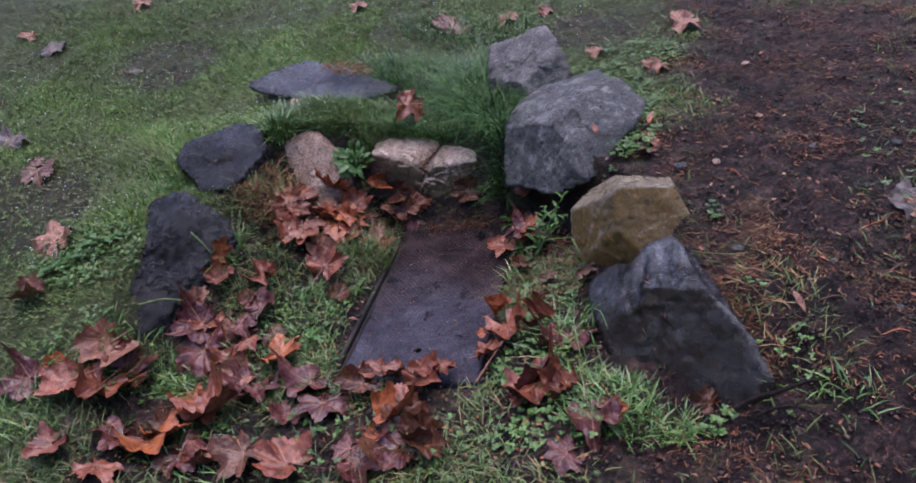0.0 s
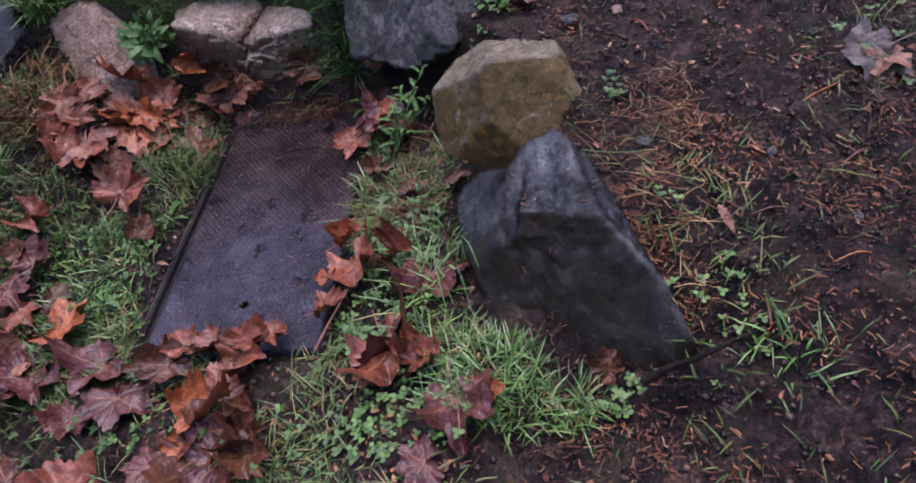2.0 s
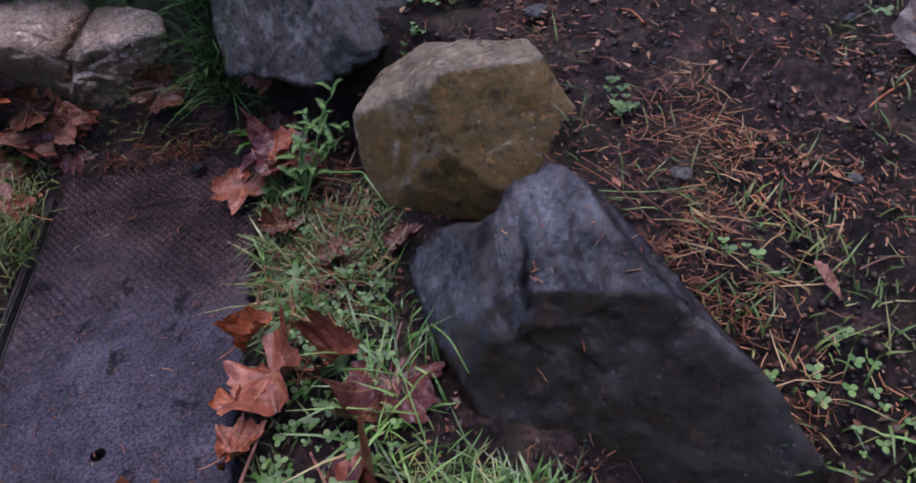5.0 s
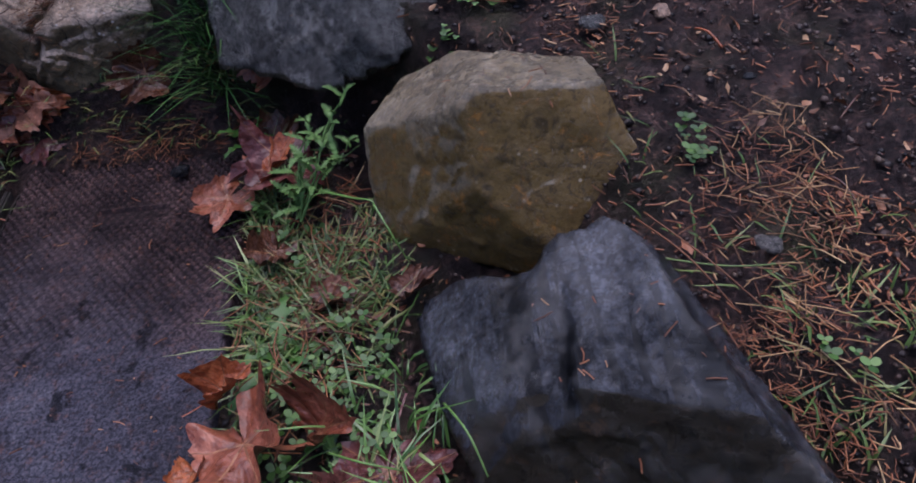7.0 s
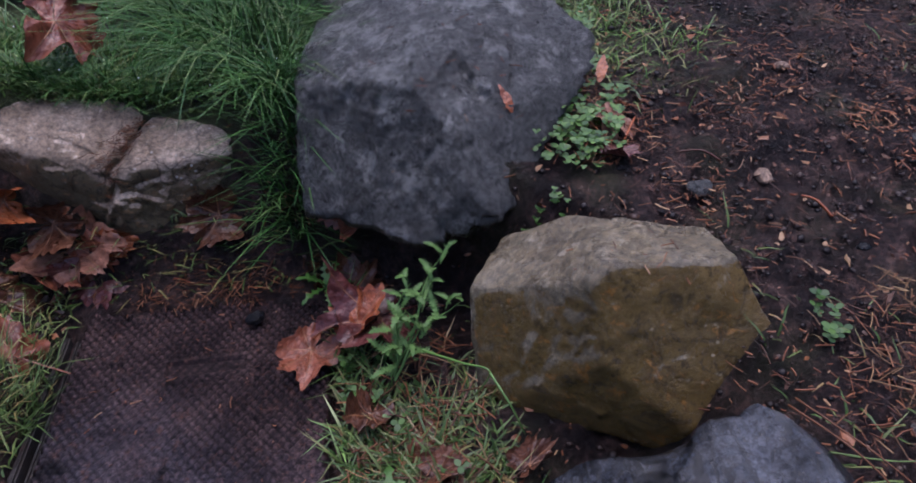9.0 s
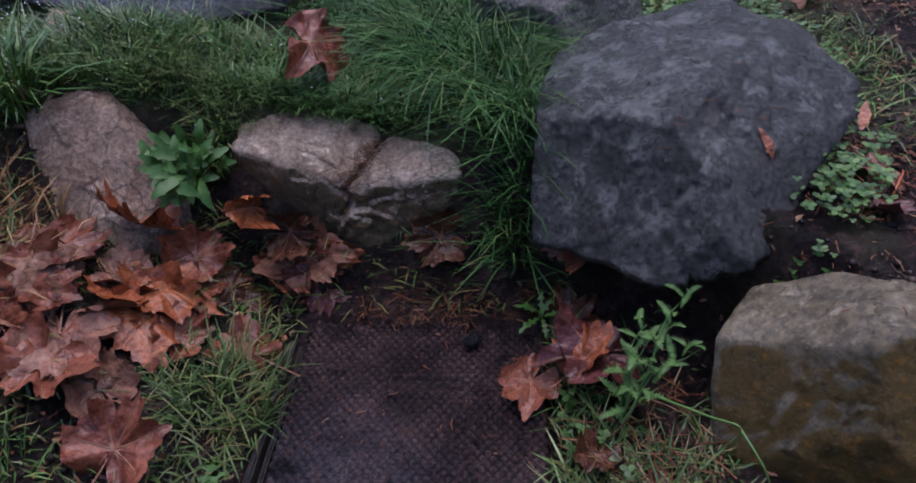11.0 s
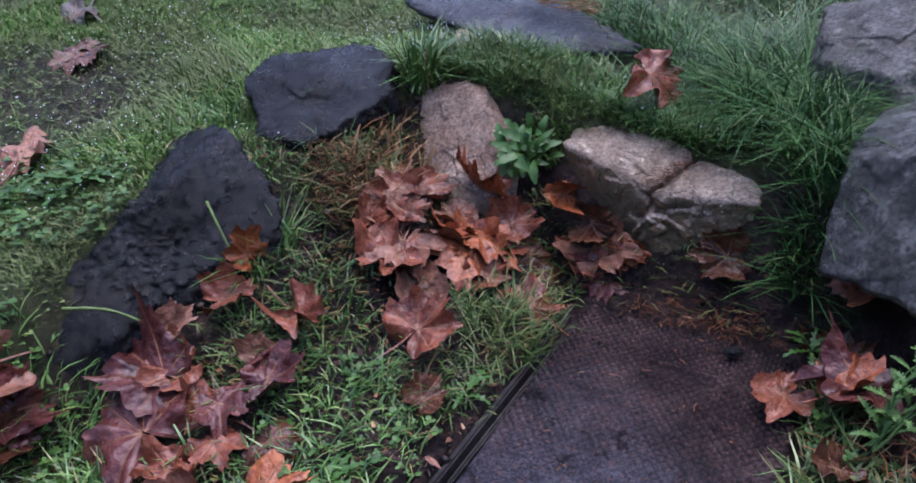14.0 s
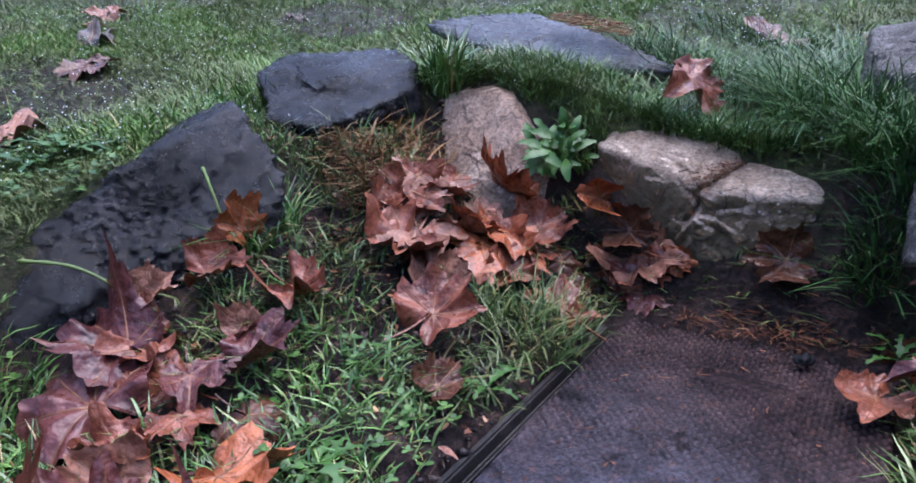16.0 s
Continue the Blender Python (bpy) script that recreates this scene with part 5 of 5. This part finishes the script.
def build_weeds():
    beds = [(46, 0.53, 0.60, 0.05, 0.035), (60, 0.58, 0.72, 0.05, 0.06), (60, 0.357, 0.294, 0.09, 0.10), (40, 0.284, 0.527, 0.06, 0.1), (220, 0.492, 1.237, 0.16, 0.10), (160, 0.621, 1.091, 0.08, 0.12), (70, 0.636, 0.844, 0.06, 0.10), (120, 1.479, 0.661, 0.3, 0.4), (80, -0.354, 0.226, 0.13, 0.14), (420, -1.071, 0.268, 0.2, 0.14), (160, 0.352, 0.097, 0.10, 0.2), (120, 0.409, -0.187, 0.14, 0.08), (30, 0.767, -0.167, 0.05, 0.03),
            (90, 0.611, 0.744, 0.05, 0.06), (200, 0.649, 1.436, 0.16, 0.12), (120, 0.26, 1.086, 0.07, 0.05), (5, 0.883, 0.138, 0.04, 0.04), (160, -0.85, -0.045, 0.16, 0.12),
            (110, -0.082, -0.221, 0.4, 0.1), (24, 0.929, -0.078, 0.1, 0.1), (12, 0.812, 0.398, 0.02, 0.03)]
    for n, cx, cy, rx, ry in beds:
        x, y = clump(n, cx, cy, rx, ry)
        ok = clear_of_rocks(x, y, ground(x, y) + 0.02, 1.0) & ~((np.abs(x - 0.008) < 0.21) & (y > -0.01) & (y < 0.76))
        x, y = x[ok], y[ok]
        leaflets("clover_patch", x, y, rng.uniform(0.006, 0.035, len(x)), rng.uniform(0.004, 0.010, len(x)), HERB, "patch of small round green weed leaves")
    x, y = scatter(30000, -2.4, 0.7, 0.0, 3.0, lambda x, y: turf(x, y) * np.clip(0.3 + 0.7 * waves(x, y, 4, 61), 0, 1))
    leaflets("clover_patch", x, y, rng.uniform(0.004, 0.02, len(x)), rng.uniform(0.003, 0.0065, len(x)), LAWN, "creeping clover and moss in the lawn")


build_weeds()


def rosette_leaf(k, lobed, slim=1.0):
    """One long weed leaf along +y, notched where lobed."""
    r = np.random.default_rng(300 + k)
    verts, faces = [], []
    m = 15
    for i in range(m):
        s = i / (m - 1)
        w = (0.16 if lobed else 0.2) * math.sin(math.pi * min(1, s * 0.92 + 0.06)) ** 0.8 * (0.4 + 0.8 * s) * (1 if lobed else 0.85 + 0.2 * (i % 2))
        if lobed:
            w *= 0.45 + 0.8 * (i % 3 == 1)
        w *= slim
        zz = 0.55 * s - 0.62 * s * s + 0.02 * math.sin(9 * s + k)
        verts += [(-w * r.uniform(0.85, 1.15), s - (0.03 if lobed else 0), zz + 0.25 * w), (0, s, zz), (w * r.uniform(0.85, 1.15), s - (0.03 if lobed else 0), zz + 0.25 * w)]
        if i:
            o = 3 * i
            faces += [(o - 3, o - 2, o + 1, o), (o - 2, o - 1, o + 2, o + 1)]
    return mesh_from("leaf_blade", verts, faces, WEED)


def thistle_leaf(k):
    """One narrow arching thistle leaf along +y with spiny teeth on both sides."""
    r = np.random.default_rng(340 + k)
    verts, faces = [], []
    m = 35
    for i in range(m):
        s = i / (m - 1)
        w = 0.19 * math.sin(math.pi * (0.08 + 0.9 * s)) ** 0.6 * (1.0 if i % 3 == 1 else 0.38 if i % 3 == 0 else 0.5)
        zz = 0.75 * s - 0.6 * s * s + 0.03 * math.sin(7 * s + k)
        push = 0.035 if i % 3 == 1 else 0.0
        for side in (-1, 0, 1):
            verts.append((side * w * r.uniform(0.8, 1.2) + 0.05 * math.sin(4 * s + k), s + abs(side) * push, zz + abs(side) * w * r.uniform(0.1, 0.7)))
        if i:
            o = 3 * i
            faces += [(o - 3, o - 2, o + 1, o), (o - 2, o - 1, o + 2, o + 1)]
    return mesh_from("leaf_blade", verts, faces, THISTLE)


THISTLE = strand_material("thistle_green", [(0.0, (0.045, 0.1, 0.03)), (0.5, (0.085, 0.17, 0.055)), (1.0, (0.14, 0.24, 0.085))], 0.5, 0.2)
WEED = strand_material("weed_rosette", [(0.0, (0.018, 0.055, 0.011)), (0.5, (0.04, 0.105, 0.021)), (1.0, (0.075, 0.16, 0.038))], 0.4, 0.3)
ROUND = [rosette_leaf(k, False) for k in range(4)]
LOBED = [rosette_leaf(k, True) for k in range(4)]
SLIM = [thistle_leaf(k) for k in range(4)]


def rosette(name, label, x, y, z, n, size, shapes, steep=25, lean=(0, 0), spread=0.0, fan=None):
    plant = new(name)
    plant.location = (x, y, z)
    tagged(plant, label, "weed")
    for i in range(n):
        ob = part("leaf_blade", shapes[i % len(shapes)], plant)
        s = size * leaf_rng.uniform(0.6, 1.1)
        ob.matrix_basis = pose(0, 0, 0, lean[0], lean[1], 0) @ pose(leaf_rng.uniform(-spread, spread), leaf_rng.uniform(-spread, spread), 0.001 * i, 0, 0, leaf_rng.uniform(*fan) if fan else i * 137.5) @ pose(0, 0, 0, leaf_rng.uniform(-10, steep), 0, 0) @ Matrix.Diagonal((s, s, s, 1))


def on_ground(x, y, up=0.0):
    return x, y, float(ground(x, y)) + up


rosette("broadleaf_weed", "bright green leafy weed growing between granite rocks", -0.37, 0.868, 0.225, 64, 0.062, ROUND, 70, (40, 0), 0.036)
def thistle(label, x, y, z, stems):
    """Upright weed: each stem leans to its top and carries small spiny leaves all along."""
    plant = new("thistle_weed")
    plant.location = (x, y, z)
    tagged(plant, label, "weed")
    for k, top in enumerate(stems):
        top = Vector(top)
        verts, faces = [], []
        for i in range(7):
            q = top * (i / 6) + Vector((0.006 * math.sin(i + k), 0.006 * math.cos(1.3 * i + k), 0.012 * math.sin(math.pi * i / 6)))
            r = 0.0028 - 0.0003 * i
            verts += [tuple(q + Vector((r * math.cos(a), r * math.sin(a), 0))) for a in (0, 1.57, 3.14, 4.71)]
            if i:
                o = 4 * i
                faces += [(o - 4 + n, o - 4 + (n + 1) % 4, o + (n + 1) % 4, o + n) for n in range(4)]
        part("stem", mesh_from("stem", verts, faces, THISTLE), plant)
        for i in range(12):
            f = 0.12 + 0.88 * i / 11
            ob = part("leaf_blade", SLIM[(i + k) % 4], plant)
            size = 0.04 * leaf_rng.uniform(0.75, 1.2) * (1.25 - 0.45 * f)
            at = top * f + Vector((0, 0, 0.012 * math.sin(math.pi * f)))
            ob.matrix_basis = pose(at.x, at.y, at.z, leaf_rng.uniform(0, 45), 0, 137.5 * i + 60 * k) @ Matrix.Diagonal((size, size, size, 1))


thistle("spiny pale green thistle leaning between lid and brown rock", 0.30, 0.525, 0.04, [(0.09, 0.105, 0.13), (0.035, 0.09, 0.10), (0.10, 0.06, 0.085)])
rosette("thistle_weed", "spiny pale green thistle beside the lid", 0.20, 0.735, 0.02, 8, 0.055, LOBED, 50)
rosette("dandelion_weed", "low green dandelion leaves at the edge of the lid", *on_ground(0.291, 0.307), 9, 0.09, LOBED, 30)
rosette("dandelion_weed", "low green dandelion leaves among fallen leaves", *on_ground(-0.252, 0.388), 7, 0.07, LOBED, 25)
rosette("dandelion_weed", "low green dandelion leaves among fallen leaves", *on_ground(-0.324, 0.143), 9, 0.08, LOBED, 25)
rosette("dandelion_weed", "low green dandelion leaves among fallen leaves", *on_ground(0.287, 0.005), 9, 0.065, LOBED, 30)
rosette("dandelion_weed", "green weed leaves on the lawn beside the black rock", *on_ground(-1.037, 0.318), 12, 0.10, LOBED, 25)
rosette("dandelion_weed", "green weed leaves on the lawn beside the black rock", *on_ground(-1.147, 0.215), 11, 0.10, LOBED, 25)


def dew():
    """Beads of water on the lawn, near white so the glint sits in the colour."""
    d, f = unit_sphere(1)
    x, y = scatter(9000, -2.2, 0.4, 0.2, 2.4, lambda x, y: turf(x, y) * np.clip(0.5 + 0.6 * waves(x, y, 6, 81), 0, 1))
    n = len(x)
    r = rng.uniform(0.0008, 0.0019, n)
    c = np.stack([x, y, ground(x, y) + rng.uniform(0.012, 0.045, n)], 1)
    verts = (c[:, None] + d[None] * r[:, None, None]).reshape(-1, 3)
    faces = (np.arange(n)[:, None, None] * len(d) + np.array(f)[None]).reshape(-1, 3)
    m, t, b = nodes_of("water_bead")
    b.inputs["Base Color"].default_value = (0.75, 0.78, 0.8, 1)
    b.inputs["Roughness"].default_value = 0.05
    tagged(new("dew_drops", mesh_from("dew_drops", verts, faces.tolist(), m)), "beads of rain water on the grass", "dew", kind="stuff")


dew()

def twig(name, label, pts, r0, r1, material, category="twig"):
    """A bent thin stem through the given places, tapering."""
    p = [Vector(q) for q in pts]
    line = []
    for i in range(len(p) - 1):
        a, b, c, d = p[max(i - 1, 0)], p[i], p[i + 1], p[min(i + 2, len(p) - 1)]
        for k in range(6):
            t = k / 6
            line.append(0.5 * (2 * b + (c - a) * t + (2 * a - 5 * b + 4 * c - d) * t * t + (3 * b - a - 3 * c + d) * t ** 3))
    line.append(p[-1])
    verts, faces = [], []
    for i, q in enumerate(line):
        along = (line[min(i + 1, len(line) - 1)] - line[max(i - 1, 0)]).normalized()
        side = along.cross(Vector((0, 0, 1))).normalized()
        up = side.cross(along)
        r = (r0 + (r1 - r0) * i / (len(line) - 1)) * (1 + 0.2 * math.sin(2.7 * i))
        verts += [tuple(q + r * (math.cos(a) * side + math.sin(a) * up)) for a in (0, 1.05, 2.09, 3.14, 4.19, 5.24)]
        if i:
            o = 6 * i
            faces += [(o - 6 + k, o - 6 + (k + 1) % 6, o + (k + 1) % 6, o + k) for k in range(6)]
    faces += [tuple(range(5, -1, -1)), tuple(range(len(verts) - 6, len(verts)))]
    return tagged(new(name, mesh_from(name, verts, faces, material)), label, category)


twig("grass_stalk", "pale dry grass stalk leaning by the lid", [(0.21, -0.026, 0.02), (0.236, 0.037, 0.035), (0.266, 0.098, 0.051)], 0.0035, 0.002, LEAF[3])
twig("grass_stalk", "long arching wet grass blade beside the brown rock", [(0.319, 0.569, 0.06), (0.394, 0.477, 0.121), (0.428, 0.444, 0.138), (0.408, 0.448, 0.084)], 0.0019, 0.0008, FRESH, "grass")
twig("grass_stalk", "long arching wet grass blade beside the brown rock", [(0.428, 0.443, 0.137), (0.448, 0.405, 0.119), (0.466, 0.394, 0.07)], 0.0019, 0.0008, FRESH, "grass")
twig("grass_stalk", "long green grass blade lying over the leaves", [(0.37, 0.138, 0.075), (0.415, 0.103, 0.116), (0.452, 0.103, 0.089)], 0.0016, 0.0008, FRESH, "grass")
twig("grass_stalk", "long green grass blade lying over the leaves", [(0.499, 0.174, 0.09), (0.522, 0.122, 0.12), (0.538, 0.084, 0.097)], 0.0016, 0.0008, FRESH, "grass")
twig("root", "dark bare root beside the wedge rock", [(0.805, -0.168, 0.084), (0.842, -0.16, 0.108), (0.889, -0.15, 0.119), (0.943, -0.129, 0.126), (0.984, -0.104, 0.113)], 0.008, 0.003, BARK, "root")
twig("root", "dark bare root lying in the mud", [(0.844, -0.186, 0.086), (0.891, -0.179, 0.105), (0.933, -0.186, 0.106), (0.988, -0.216, 0.091)], 0.004, 0.002, BARK, "root")
twig("pine_straw", "long reddish straw by the wedge rock", [(0.724, 0.302, 0.215), (0.757, 0.232, 0.229), (0.796, 0.173, 0.205)], 0.0013, 0.0008, NEEDLE)
twig("pine_straw", "long pale straw on the mud", [(0.733, 0.249, 0.211), (0.801, 0.228, 0.211), (0.867, 0.226, 0.209)], 0.0012, 0.0008, STRAW)
twig("pine_straw", "long reddish straw by the wedge rock", [(0.734, 0.308, 0.217), (0.778, 0.228, 0.225), (0.827, 0.169, 0.202)], 0.0012, 0.0007, NEEDLE)
twig("cedar_sprig", "orange dead cedar sprig on the path", [(1.102, 0.3, 0.19), (1.153, 0.335, 0.2), (1.204, 0.358, 0.204)], 0.003, 0.0015, LEAF[0])
twig("grass_stalk", "long wet grass stalk leaning on the black rock", [(-0.804, 0.106, 0.195), (-0.744, 0.154, 0.178), (-0.656, 0.196, 0.12)], 0.0028, 0.002, STRAW, "grass")
twig("grass_stalk", "green grass stalk leaning on the black rock", [(-0.742, 0.366, 0.279), (-0.705, 0.351, 0.241), (-0.661, 0.345, 0.151)], 0.0025, 0.002, LAWN, "grass")
for k, (x, y) in enumerate([(1.034, 0.081), (0.996, -0.076), (1.136, -0.005), (0.947, 0.318), (1.188, 0.184), (0.875, 0.579), (1.012, 0.438), (1.306, 0.177), (0.678, 0.755), (0.758, 0.686), (0.107, 0.79), (-0.052, 0.781)]):
    a = 1.7 * k
    z = float(ground(x, y)) + 0.012
    twig("bark_sliver", "reddish sliver of bark trodden into the mud", [(x - 0.03 * math.cos(a), y - 0.03 * math.sin(a), z - 0.004), (x + 0.004, y + 0.003, z + 0.006), (x + 0.03 * math.cos(a), y + 0.03 * math.sin(a), z)], 0.0022, 0.001, LEAF[(5, 5, 0)[k % 3]])


def small_leaf(label, x, y, z, size, colour, tilt, yaw):
    ob = new("small_leaf", mesh_from("small_leaf", [tuple(0.9 * v for v in q.co) for q in ROUND[1].vertices], [tuple(f.vertices) for f in ROUND[1].polygons], LEAF[colour]))
    ob.matrix_basis = pose(x, y, z, tilt, 0, yaw) @ Matrix.Diagonal((size, size, 0.5 * size, 1))
    tagged(ob, label, "leaf")


small_leaf("small orange leaf stuck to the grey boulder", 0.486, 0.776, 0.348, 0.05, 0, -35, 205)
small_leaf("small orange leaf hanging at the boulder's edge", 0.67, 0.89, 0.32, 0.06, 0, -20, 160)
small_leaf("pale dry leaf chip standing on the path", 0.974, 0.054, 0.160, 0.06, 3, 40, 30)
small_leaf("yellowed little leaf beside the lid", -0.206, 0.245, 0.014, 0.035, 3, 10, 80)

# ---- pebbles ----
def pebble(x, y, z, size, material, label, k):
    d, f = SPHERES[3]
    r = np.array([1 + 0.35 * noise.noise(Vector(q) * 1.3 + Vector((k * 7.1, 0, 0))) for q in d.tolist()])
    me = mesh_from("pebble", d * r[:, None] * (size / 2 * np.array((1, 0.8, 0.6))), f, material)
    ob = new("pebble", me)
    ob.matrix_basis = pose(x, y, z, 0, 0, 47 * k)
    tagged(ob, label, "pebble", "loose pebbles")


pebble(0.09, 0.688, 0.02, 0.03, BASALT, "dark pebble on the far edge of the lid", 1)
for i, (x, y, s, m) in enumerate([(0.836, 0.641, 0.03, TAN), (0.853, 0.257, 0.03, PALE), (0.74, 0.624, 0.035, GREY), (0.675, 0.982, 0.016, PALE), (1.103, 0.708, 0.025, GREY), (0.987, 0.92, 0.022, TAN),
                                   (1.199, 0.511, 0.02, GREY), (1.061, 0.208, 0.02, PALE), (1.318, 0.712, 0.03, GREY), (0.915, 0.507, 0.018, BASALT), (0.993, 1.331, 0.03, TAN), (1.164, 0.069, 0.018, PALE)]):
    pebble(x, y, float(ground(x, y)) + 0.25 * s, s, m, "small stone lying on the muddy path", 2 + i)
